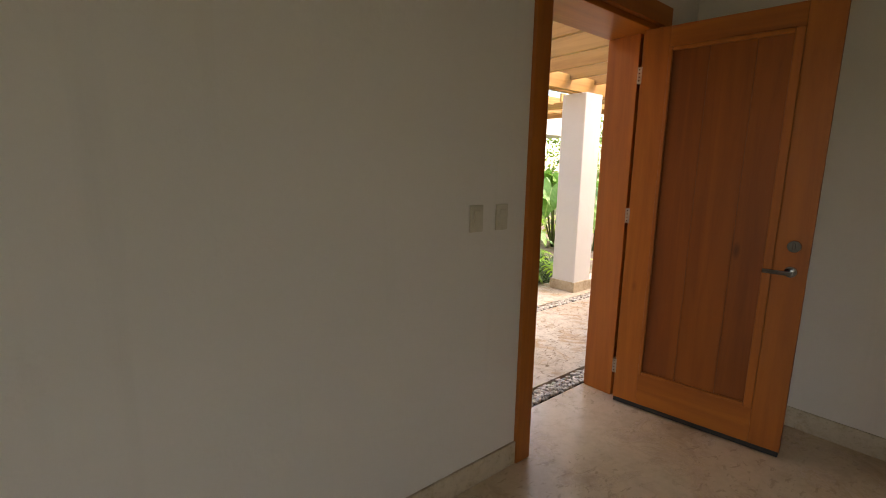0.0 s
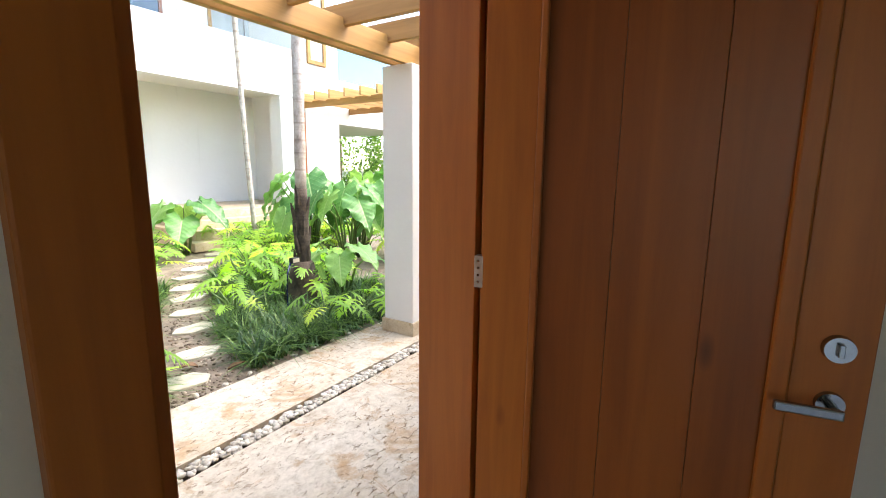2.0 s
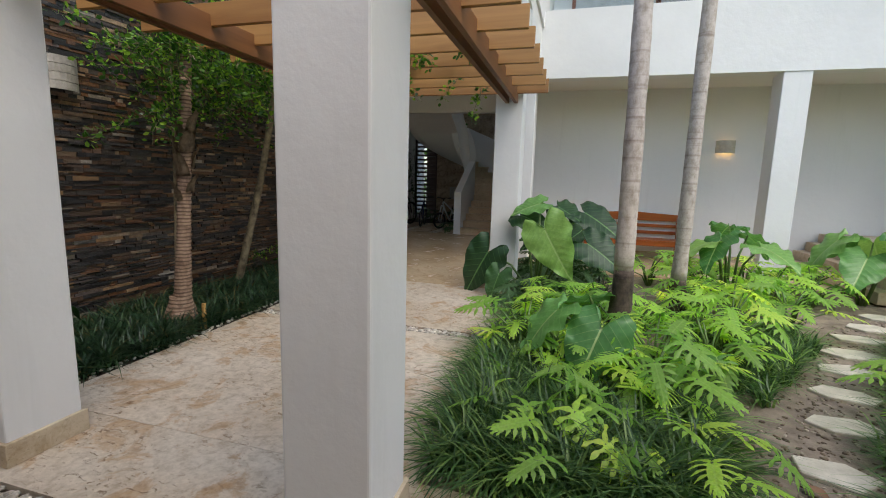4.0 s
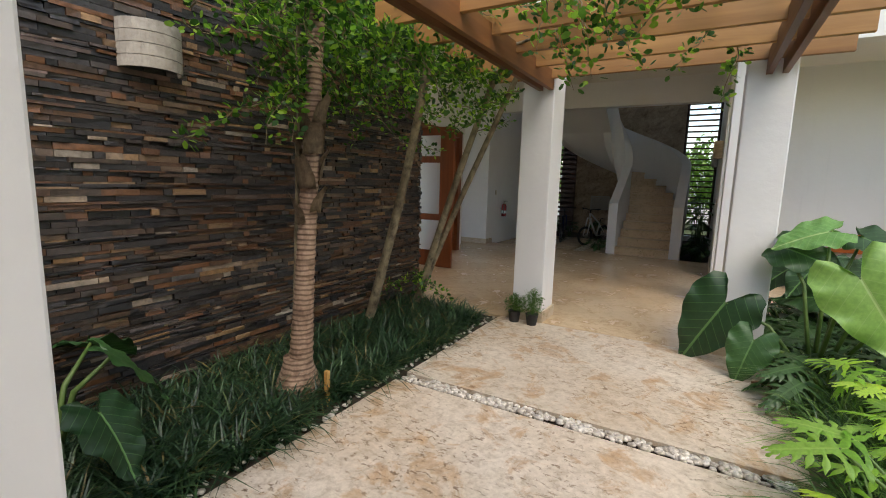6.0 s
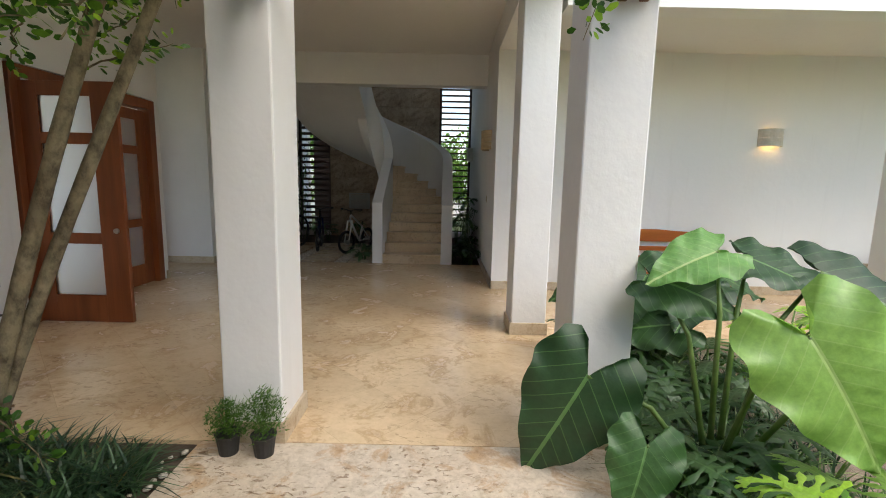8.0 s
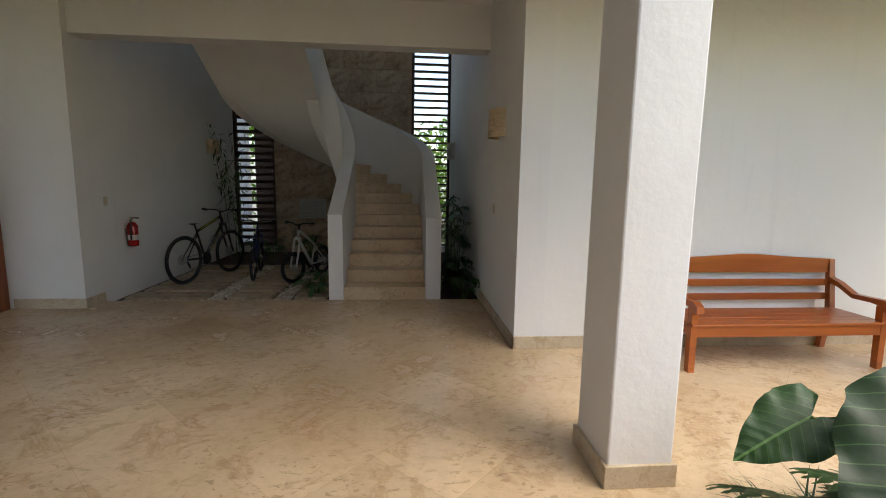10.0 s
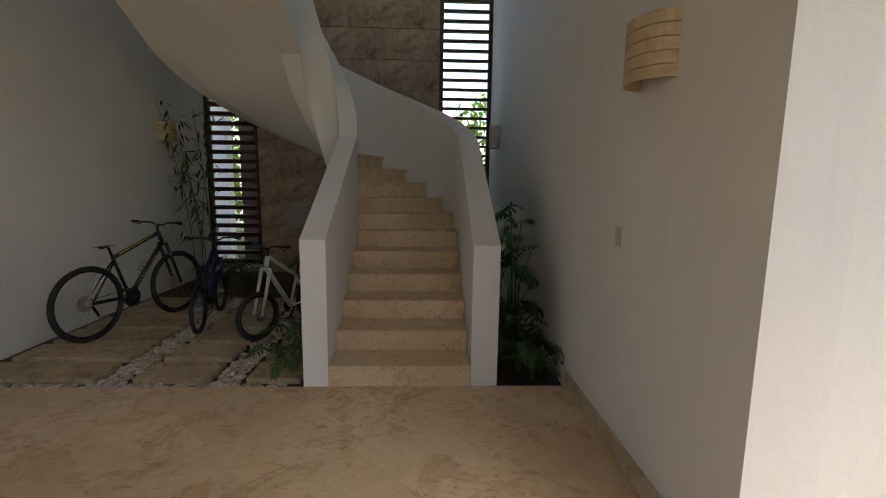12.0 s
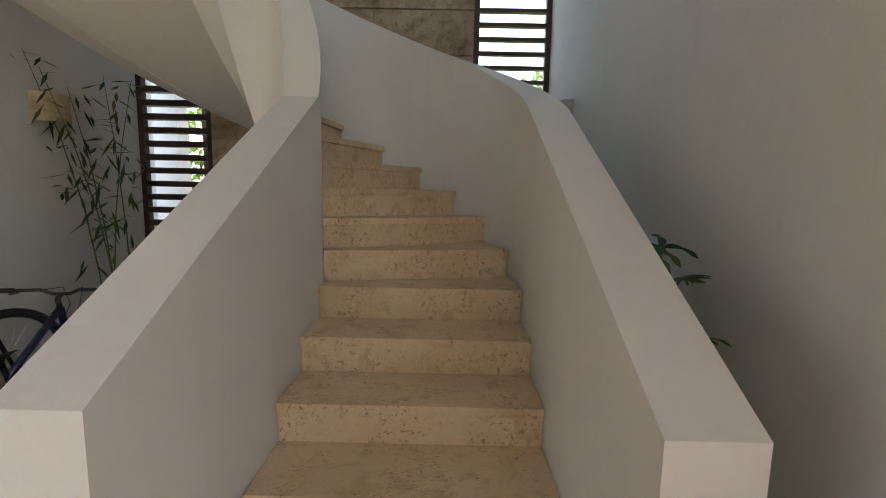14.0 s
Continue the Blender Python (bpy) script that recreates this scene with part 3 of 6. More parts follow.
porch = empty("pergola", pose(0, 0, 0))
tagged(porch, "yellow pine pergola over the doorway walk", "pergola", "pergolas")
plank(porch, "beam", -1.4, 3.46, 2.58, 8.6, 3.51, 2.76)
plank(porch, "beam", -1.4, 3.60, 2.58, 8.6, 3.65, 2.76)
plank(porch, "wall_plate", -1.4, 1.765, 2.70, 8.6, 1.81, 2.88)
for i in range(19):
    x = -1.0 + i * 0.52
    plank(porch, "rafter", x, 1.82, 2.70, x + 0.05, 3.98, 2.86)

walkway = empty("pergola", pose(0, 0, 0))
tagged(walkway, "pine pergola over the garden walk, underside shade put into darker browns", "pergola", "pergolas")
for x in (-1.06, -0.94, 1.04, 1.16):
    plank(walkway, "beam", x, 3.67, 2.66, x + 0.05, 8.60 if x > 0 else 8.395, 2.86, PERG_BEAM)
for i in range(9):
    y = 4.05 + i * 0.53
    plank(walkway, "rafter", -1.62, y, 2.77, 1.62, y + 0.05, 2.95, PERG_RAFTER)

far_pergola = empty("pergola", pose(0, 0, 0))
tagged(far_pergola, "pale pine pergola at the far wing", "pergola", "pergolas")
for x in (9.95, 11.6):
    plank(far_pergola, "beam", x, 4.6, 3.2, x + 0.06, 10.56, 3.36)
for i in range(12):
    plank(far_pergola, "rafter", 9.6, 4.75 + i * 0.5, 3.32, 12.0, 4.80 + i * 0.5, 3.52)

# ---------------------------------------------------------------- louvred stair windows
def louvre(name, x0, x1, top, label, thick=0.034):
    w = empty(name, pose(x0, 20.0, 0))
    tagged(w, label, "window", kind="structure")
    part("window_frame", boxes((0, 0.0, 0.1, 0.07, 0.1, top), bevel=0.004), LOUVRE, w)
    part("window_frame", boxes((x1 - x0 - 0.07, 0.0, 0.1, x1 - x0, 0.1, top), bevel=0.004), LOUVRE, w)
    slat = boxes((0.07, 0.0, -thick, x1 - x0 - 0.07, 0.02 + thick * 3, thick), bevel=0.004)
    first = part("slat", slat, LOUVRE, w)
    first.location = (0, 0, 0.15)
    z = 0.15
    while z + 0.172 < top:
        z += 0.172
        s = first.copy()
        scene.collection.objects.link(s)
        s.location = (0, 0, z)
    return w


louvre("window_1", -4.41, -3.45, 3.74, "tall window with dark wooden louvres beside the bicycles", 0.038)
louvre("window_2", -0.1, 0.87, 7.6, "tall window with dark wooden louvres beside the stairs", 0.023)

# ---------------------------------------------------------------- hall double door
PANE = glass("frosted_pane", (0.93, 0.92, 0.88), 0.55)
hall_frame = empty("hall_door_frame", pose(-4.45, 11.8, 0))
tagged(hall_frame, "dark red mahogany frame of the double door", "door frame")
for d in ((-0.14, -1.20, 0, 0.03, -1.06, 2.80), (-0.14, 1.04, 0, 0.03, 1.18, 2.80), (-0.14, -1.06, 2.66, 0.03, 1.04, 2.80)):
    part("casing", boxes(d, bevel=0.005), HALL_DOOR, hall_frame)


def glazed_leaf(m, label):
    d = empty("double_door_leaf", m)
    w, top, t = 1.04, 2.63, 0.05
    part("stile", boxes((0, -t, 0.01, 0.2, 0, top), bevel=0.003), HALL_DOOR, d)
    part("stile", boxes((w - 0.28, -t, 0.01, w, 0, top), bevel=0.003), HALL_DOOR, d)
    zs = (0.01, 0.32, 0.90, 1.02, 1.98, 2.10, 2.48, top)
    for a, b in zip(zs[::2], zs[1::2]):
        part("rail", boxes((0.2, -t, a, w - 0.28, 0, b), bevel=0.003), HALL_DOOR, d)
    for a, b in zip(zs[1:-1:2], zs[2::2]):
        part("pane", boxes((0.2, -t + 0.015, a, w - 0.28, -0.015, b)), PANE, d, "frosted glass pane")
    knob = part("knob", disc(bmesh.new(), w - 0.1, 1.05, 0.03, -t, -t - 0.02), STEEL, d, "round metal lock")
    return tagged(d, label, "door", "leaves of the hall double door")


glazed_leaf(pose(-4.43, 10.74, 0, 0, 0, 0), "mahogany double-door leaf with frosted panes, standing open")
glazed_leaf(pose(-4.50, 12.84, 0, 0, 0, -90), "mahogany double-door leaf with frosted panes, closed")
structure("wall_porch_behind", boxes((-11.2, 4.2, -0.1, -11.0, 18.5, 1.6)), WHITE, "low white garden wall beyond the double door", "wall")
side = empty("passage_door", pose(-5.355, 13.8, 0))
tagged(side, "dark red mahogany door at the end of the passage", "door")
part("door_leaf", boxes((0, -0.42, 0.01, 0.03, 0.42, 2.5), bevel=0.004), HALL_DOOR, side)
for d in ((0, -0.55, 0, 0.05, -0.43, 2.65), (0, 0.43, 0, 0.05, 0.66, 2.65), (0, -0.43, 2.52, 0.05, 0.43, 2.65)):
    part("casing", boxes(d, bevel=0.004), HALL_DOOR, side)

# ---------------------------------------------------------------- wall lamps
SHADE = timber("lamp_shade_veneer", (0.52, 0.40, 0.24), (0.62, 0.49, 0.31), "y", 0.5, False)
SHADE_PALE = plain("lamp_shade_stone", (0.52, 0.49, 0.42), (0.62, 0.59, 0.52), 14.0, 0.7, 0, 0.4, 50)
BULB = glow("warm_lamp_glow", (1.0, 0.62, 0.25), 9.0)


def wall_lamp(m, label, w=0.34, h=0.46, bands=5, mat=SHADE, lit=False, depth=0.16):
    """A half-round shade of stacked bands, open above and below; the wall lies in y = 0."""
    l = empty("wall_lamp", m)
    for k in range(bands):
        z0, z1 = -h / 2 + k * h / bands, -h / 2 + (k + 1) * h / bands - 0.004
        bm = bmesh.new()
        n = 14
        prof = [(math.cos(math.pi * i / n) * w / 2, -math.sin(math.pi * i / n) * depth) for i in range(n + 1)]
        outer = [[bm.verts.new((x * s, y * s, z)) for x, y in prof] for s, z in ((1.0, z0), (1.0, z1), (0.93, z1), (0.93, z0))]
        for a, b in zip(outer, outer[1:] + outer[:1]):
            for i in range(n):
                bm.faces.new((a[i], a[i + 1], b[i + 1], b[i]))
        part("shade_band", bm, mat, l)
    part("back_plate", boxes((-w * 0.3, -0.012, -h * 0.3, w * 0.3, -0.001, h * 0.3)), STEEL, l)
    if lit:
        bm = bmesh.new()
        bmesh.ops.create_uvsphere(bm, u_segments=12, v_segments=8, radius=0.035, matrix=pose(0, -0.07, -h * 0.2))
        part("bulb", bm, BULB, l, "glowing warm bulb")
    return tagged(l, label, "wall lamp", "half-round wall lamps")


wall_lamp(pose(0.87, 13.70, 2.385, 0, 0, -90), "half-round veneer wall lamp, unlit, on the hall wall", 0.40, 0.32, 5, SHADE)
wall_lamp(pose(0.87, 18.95, 2.46, 0, 0, -90), "half-round stone-like wall lamp on the stairwell wall", 0.36, 0.36, 4, SHADE_PALE)
wall_lamp(pose(-4.41, 18.66, 2.42, 0, 0, 90), "half-round veneer wall lamp behind the bamboo", 0.42, 0.28, 3, SHADE)
SHADE_WORN = plain("weathered_shade_stone", (0.26, 0.23, 0.19), (0.40, 0.36, 0.30), 14.0, 0.8, 0, 0.5, 60)
wall_lamp(pose(-2.655, 5.06, 2.45, 0, 0, 90), "half-round weathered stone wall lamp on the slate wall", 0.40, 0.30, 4, SHADE_WORN, depth=0.19)
wall_lamp(pose(5.0, 12.79, 2.42), "half-round pale wall lamp, lit, in the gallery", 0.36, 0.26, 2, SHADE_PALE, True)

# ---------------------------------------------------------------- bench
bench = empty("bench", pose(3.3, 12.4, 0))
tagged(bench, "varnished reddish wooden garden bench against the gallery wall", "bench")
BX = 0.94
for s in (-1, 1):
    part("front_leg", prism(bmesh.new(), [(s * BX - 0.03, -0.30, 0), (s * BX - 0.03, -0.24, 0), (s * BX - 0.03, -0.22, 0.6), (s * BX - 0.03, -0.29, 0.6)], (0.06, 0, 0)), BENCH_WOOD, bench)
    part("back_leg", prism(bmesh.new(), [(s * BX - 0.03, 0.30, 0), (s * BX - 0.03, 0.36, 0), (s * BX - 0.03, 0.30, 0.45), (s * BX - 0.03, 0.36, 0.96), (s * BX - 0.03, 0.31, 0.96), (s * BX - 0.03, 0.24, 0.45)], (0.06, 0, 0)), BENCH_WOOD, bench)
    prof = [(0.31, 0.78), (0.18, 0.74), (0.02, 0.655), (-0.16, 0.66), (-0.28, 0.665), (-0.35, 0.63), (-0.36, 0.575), (-0.31, 0.555), (-0.28, 0.60), (-0.16, 0.615), (0.02, 0.61), (0.18, 0.69), (0.31, 0.72)]
    part("armrest", prism(bmesh.new(), [(s * BX - 0.035, y, z) for y, z in prof], (0.07, 0, 0)), BENCH_WOOD, bench)
    part("side_rail", boxes((s * BX - 0.02, -0.24, 0.34, s * BX + 0.02, 0.27, 0.42), bevel=0.004), BENCH_WOOD, bench)
part("front_rail", boxes((-BX + 0.03, -0.29, 0.33, BX - 0.03, -0.26, 0.43), bevel=0.004), BENCH_WOOD, bench)
for k in range(5):
    y0 = -0.31 + k * 0.114
    part("seat_slat", boxes((-BX - 0.03, y0, 0.433, BX + 0.03, y0 + 0.11, 0.455), bevel=0.004), BENCH_WOOD, bench)
for z0, z1 in ((0.53, 0.60), (0.68, 0.75)):
    part("back_slat", boxes((-BX + 0.03, 0.30, z0, BX - 0.03, 0.33, z1), bevel=0.004), BENCH_WOOD, bench)
top = [(-BX - 0.03, 0.82), (BX + 0.03, 0.82), (BX + 0.03, 0.96), (0.45, 0.985), (0.1, 1.01), (-0.1, 1.01), (-0.45, 0.985), (-BX - 0.03, 0.96)]
part("top_rail", prism(bmesh.new(), [(x, 0.315, z) for x, z in top], (0, 0.035, 0)), BENCH_WOOD, bench)

# ---------------------------------------------------------------- upper storey, far wing
DARK_GLASS = plain("tinted_window", (0.03, 0.07, 0.12), (0.05, 0.10, 0.16), 0.6, 0.05, 0, 0.0)
CURTAIN = plain("grey_curtain", (0.42, 0.44, 0.44), (0.56, 0.58, 0.57), 3.0, 0.8, 0, 0.2, 25)
SLIDER = plain("grey_shutter", (0.34, 0.33, 0.33), (0.40, 0.38, 0.38), 2.0, 0.5, 0, 0.0)
structure("wall_upper_gallery", boxes((1.34, 12.79, 3.9, 10.0, 13.1, 7.6)), WHITE, "white plastered upper wall behind the balcony", "wall")
structure("floor_balcony", boxes((1.34, 10.85, 3.9, 10.4, 12.79, 4.28)), WHITE, "white balcony slab over the gallery", "floor")
structure("pier_balcony", boxes((5.11, 10.59, 4.58, 5.51, 10.84, 7.2), (10.0, 10.59, 4.58, 10.4, 10.84, 7.2)), WHITE, "white plastered balcony pier", "pier")
structure("roof_balcony", boxes((1.34, 10.57, 7.2, 10.4, 13.1, 7.6)), WHITE, "white roof slab over the balcony", "roof")
rail = empty("glass_railing", pose(0, 10.7, 4.58))
tagged(rail, "frameless clear glass balcony railing", "railing")
for x0, x1 in ((1.40, 2.6), (2.62, 3.8), (3.82, 5.09), (5.53, 6.9), (6.92, 8.4), (8.42, 9.98)):
    p = part("pane", boxes((x0, -0.006, 0.0, x1, 0.006, 0.95)), GLASS, rail)
    p.visible_shadow = False
for i, (x0, x1, mat, lab) in enumerate(((1.8, 3.4, CURTAIN, "grey curtained balcony window"), (3.5, 5.0, SLIDER, "grey sliding shutter on the balcony"), (6.0, 7.6, DARK_GLASS, "blue reflecting balcony window"), (8.9, 10.1, CURTAIN, "curtained balcony window in a wooden frame"))):
    w = empty("window_%d" % (i + 3), pose(0, 12.79, 4.3))
    tagged(w, lab, "window", kind="structure")
    part("pane", boxes((x0, -0.03, 0, x1, -0.004, 2.3)), mat, w)
    for a, b in ((x0 - 0.08, x0), (x1, x1 + 0.08)):
        part("window_frame", boxes((a, -0.06, 0, b, -0.004, 2.38), bevel=0.004), PERG_X if i == 3 else HALL_DOOR, w)

# the wing on the far side
structure("wall_wing", boxes((10.0, 10.57, 0, 10.3, 10.70, 7.4), (10.0, 11.70, 0, 10.3, 13.1, 7.4), (10.0, 10.70, 3.1, 10.3, 11.70, 7.4), (10.3, 10.57, 0, 11.2, 10.85, 7.4), (11.2, 10.57, 2.9, 15.4, 10.85, 4.1), (15.2, 10.57, 0, 15.6, 10.85, 2.9)), WHITE, "white plastered far wing with an open passage", "wall")
structure("ceiling_wing", boxes((10.3, 10.85, 2.95, 15.6, 14.5, 3.3)), CEILING, "white ceiling of the far passage", "ceiling")
wing_door = empty("wing_door_frame", pose(10.0, 11.2, 0))
tagged(wing_door, "orange cedar door frame in the far wing", "door frame")
for d in ((-0.05, -0.62, 0, -0.003, -0.46, 3.1), (-0.05, 0.46, 0, -0.003, 0.60, 3.1), (-0.05, -0.46, 2.96, -0.003, 0.46, 3.1)):
    part("casing", boxes(d, bevel=0.004), DOOR_Z, wing_door)
# Added white panel in place of an open doorway with a white interior.
part("door_leaf", boxes((0.02, -0.498, 0.01, 0.06, 0.498, 3.09)), GALLERY, wing_door, "white panel standing in for the white interior of the opening")
terrace = empty("glass_railing", pose(11.2, 10.7, 4.1))
tagged(terrace, "glass railing on the far terrace, sky blue put into its tint", "railing")
# The pane's blue tint stands in for sky reflected in the glass.
p = part("pane", boxes((0.0, -0.008, 0.0, 3.2, 0.008, 1.3)), glass("sky_blue_glass", (0.30, 0.48, 0.62)), terrace)
upper_win = empty("window_7", pose(10.42, 10.57, 4.45))
tagged(upper_win, "upper window in an orange wooden frame with a curtain", "window", kind="structure")
part("pane", boxes((-0.22, -0.02, 0, 0.22, -0.003, 2.0)), CURTAIN, upper_win)
for a, b in ((-0.32, -0.22), (0.22, 0.32)):
    part("window_frame", boxes((a, -0.06, -0.1, b, -0.003, 2.1), bevel=0.004), PERG_Y, upper_win)
part("window_sill", boxes((-0.22, -0.06, -0.1, 0.22, -0.003, 0.0), bevel=0.004), PERG_Y, upper_win)
landing = empty("garden_steps", pose(8.0, 10.5, 0))
tagged(landing, "low pale stone steps up to the far landing", "steps")
for k in range(4):
    part("step", boxes((-1.75 + k * 0.2, -0.95 + k * 0.3, 0.18 * k, 1.95, 2.26, 0.18 * (k + 1)), bevel=0.012), SKIRT, landing)

# ---------------------------------------------------------------- plants
rng = random.Random(7)


def joined(name, verts, faces, material, smooth=False):
    me = bpy.data.meshes.new(name)
    me.from_pydata(verts, [], faces)
    me.materials.append(material)
    if smooth:
        me.shade_smooth()
    return new(name, me)


def veined(name, stops, vein, pitch, slant, rough=0.35, through=0.3):
    """Broad leaf with a pale midrib and side veins in its own axes."""
    m = foliage(name, stops, rough, through)
    nt = m.node_tree
    bs = nt.nodes["Principled BSDF"]
    tc = nt.nodes.new("ShaderNodeTexCoord")
    sp = nt.nodes.new("ShaderNodeSeparateXYZ")
    nt.links.new(tc.outputs["Object"], sp.inputs[0])

    def calc(op, a, b=0.0):
        n = nt.nodes.new("ShaderNodeMath")
        n.operation = op
        for s, v in zip(n.inputs, (a, b)):
            if hasattr(v, "is_output"):
                nt.links.new(v, s)
            else:
                s.default_value = v
        return n.outputs[0]

    ax = calc("ABSOLUTE", sp.outputs[0])
    rib = calc("LESS_THAN", ax, 0.015)
    ph = calc("FRACT", calc("MULTIPLY", calc("SUBTRACT", sp.outputs[1], calc("MULTIPLY", ax, slant)), pitch))
    side = calc("LESS_THAN", ph, 0.07)
    both = calc("MAXIMUM", rib, calc("MULTIPLY", side, 0.45))
    old = bs.inputs["Base Color"].links[0].from_socket
    nt.links.new(mix(nt, old, vein, both), bs.inputs["Base Color"])
    return m


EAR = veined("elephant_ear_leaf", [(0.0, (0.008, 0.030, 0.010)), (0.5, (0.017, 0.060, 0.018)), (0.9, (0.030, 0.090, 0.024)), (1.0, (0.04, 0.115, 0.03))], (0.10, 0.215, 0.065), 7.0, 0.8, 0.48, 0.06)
# Lit copy of the ear leaf: sun and backlight put into lighter greens.
EAR_LIT = veined("lit_elephant_ear_leaf", [(0.0, (0.07, 0.21, 0.06)), (0.5, (0.14, 0.33, 0.09)), (1.0, (0.28, 0.47, 0.12))], (0.38, 0.52, 0.20), 7.0, 0.8, 0.35, 0.25)
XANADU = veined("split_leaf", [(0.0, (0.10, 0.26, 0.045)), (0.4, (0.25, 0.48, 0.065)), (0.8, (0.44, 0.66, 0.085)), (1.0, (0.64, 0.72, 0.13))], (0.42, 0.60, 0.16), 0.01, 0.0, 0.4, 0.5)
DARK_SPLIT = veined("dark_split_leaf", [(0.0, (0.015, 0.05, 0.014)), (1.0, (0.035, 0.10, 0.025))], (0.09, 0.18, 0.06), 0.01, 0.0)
STEM = plain("green_stem", (0.07, 0.14, 0.03), (0.14, 0.22, 0.06), 9.0, 0.45)
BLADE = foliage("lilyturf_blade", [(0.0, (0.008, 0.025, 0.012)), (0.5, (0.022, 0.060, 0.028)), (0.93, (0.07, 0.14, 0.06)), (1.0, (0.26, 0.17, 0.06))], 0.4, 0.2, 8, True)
# Lit copy of the grass blade: brighter greens carry the open courtyard's light.
BLADE_LIT = foliage("lit_grass_blade", [(0.0, (0.024, 0.065, 0.022)), (0.6, (0.07, 0.155, 0.045)), (1.0, (0.22, 0.34, 0.10))], 0.4, 0.25, 8, True)
SMALL_LEAF = foliage("small_round_leaf", [(0.0, (0.014, 0.05, 0.010)), (0.45, (0.045, 0.13, 0.018)), (0.75, (0.13, 0.28, 0.035)), (1.0, (0.34, 0.52, 0.06))], 0.35, 0.4, 30, True)
HEDGE_LEAF = foliage("far_tree_leaf", [(0.0, (0.05, 0.11, 0.02)), (0.5, (0.10, 0.20, 0.03)), (1.0, (0.18, 0.30, 0.05))], 0.5, 0.4, 10, True)
BAMBOO_LEAF = foliage("bamboo_leaf", [(0.0, (0.02, 0.05, 0.015)), (0.7, (0.05, 0.10, 0.03)), (1.0, (0.16, 0.12, 0.06))], 0.45, 0.3, 20, True)


def ear_mesh(name, seed, droop, ripple, mat=None):
    """Heart-shaped blade: rows run from the midrib out to a rounded outline with two back lobes."""
    r = random.Random(seed)
    half = [(0.0, -0.0), (0.07, -0.13), (0.14, -0.26), (0.24, -0.32), (0.35, -0.26), (0.42, -0.11), (0.445, 0.04), (0.43, 0.20), (0.37, 0.38), (0.29, 0.56), (0.19, 0.74), (0.09, 0.89), (0.0, 1.0)]
    verts, faces = [], []
    ph, n, m = r.random() * 6, (len(half) - 1) * 5, 9
    for side in (-1, 1):
        base = len(verts)
        for i in range(n + 1):
            q = i / 5
            a, b = half[int(q)], half[min(int(q) + 1, len(half) - 1)]
            f = q - int(q)
            ox, oy = a[0] + (b[0] - a[0]) * f, a[1] + (b[1] - a[1]) * f
            ox *= 1 + 0.035 * math.sin(i * 0.62 + ph)
            my = max(0.0, (i / n - 0.28) / 0.72) ** 1.1
            for k in range(m + 1):
                v = k / m
                x, y = ox * v, my + (oy - my) * v
                z = 0.20 * x - 0.42 * x * x - droop * max(0, y) ** 1.8 - 0.5 * min(0, y) ** 2
                z += ripple * v * v * v * math.sin(i * 0.52 + ph) + 0.011 * math.cos(2 * math.pi * 7 * (y - 0.8 * x)) * min(1, 4 * v) * (1 - 0.6 * v)
                verts.append((side * x, y, z))
        for i in range(n):
            for k in range(m):
                a = base + i * (m + 1) + k
                faces.append((a, a + 1, a + m + 2, a + m + 1))
    me = bpy.data.meshes.new(name)
    me.from_pydata(verts, [], faces)
    me.materials.append(mat or EAR)
    me.shade_smooth()
    return me


def split_mesh(name, seed, mat, droop=0.2, lobes=7):
    """A deeply cut leaf: a narrow blade with finger lobes on both sides."""
    r = random.Random(seed)
    verts, faces = [], []

    def add(grid):
        base = len(verts)
        n = len(grid[0])
        for row in grid:
            verts.extend(row)
        for i in range(len(grid) - 1):
            for j in range(n - 1):
                a = base + i * n + j
                faces.append((a, a + 1, a + n + 1, a + n))

    def fall(x, y):
        return -droop * max(0, y) ** 1.8 + 0.10 * abs(x) - 0.5 * x * x

    blade = []
    for i in range(11):
        t = i / 10
        y = -0.08 + 1.05 * t
        w = 0.13 * math.sin(math.pi * min(1, 0.12 + t * 0.88)) ** 0.7 + 0.004
        blade.append([(s * w, y, fall(s * w, y)) for s in (-1, -0.5, 0, 0.5, 1)])
    add(blade)
    for side in (-1, 1):
        for k in range(lobes):
            t = k / (lobes - 1)
            y0 = -0.06 + 0.86 * t
            ang = radians(-42 + 98 * t + r.uniform(-5, 5))
            L = (0.42 + 0.12 * math.sin(math.pi * min(1.0, t + 0.25))) * (1 - 0.52 * t) * r.uniform(0.9, 1.08)
            hw = 0.052 * (1 - 0.2 * t) * r.uniform(0.9, 1.15)
            grid = []
            for q in range(7):
                s = q / 6
                bend = ang + 0.35 * s
                px = 0.03 + L * s * math.cos(bend)
                py = y0 + L * s * math.sin(bend)
                h = hw * (0.85 + 0.4 * math.sin(s * 9 + k)) * math.sqrt(max(0.0, 1 - s ** 5)) + 0.002
                nx, ny = -math.sin(bend), math.cos(bend)
                grid.append([(side * (px + nx * h * e), py + ny * h * e, fall(px, py) - 0.05 * s * s + (0.012 if e == 0 else 0)) for e in (-1, 0, 1)])
            add(grid)
    me = bpy.data.meshes.new(name)
    me.from_pydata(verts, [], faces)
    me.materials.append(mat)
    me.shade_smooth()
    return me


EARS = [ear_mesh("leaf", 11, 0.18, 0.030), ear_mesh("leaf", 12, 0.28, 0.042), ear_mesh("leaf", 13, 0.08, 0.045)]
LIT_EARS = [ear_mesh("leaf", 14, 0.2, 0.04, EAR_LIT), ear_mesh("leaf", 15, 0.3, 0.05, EAR_LIT)]
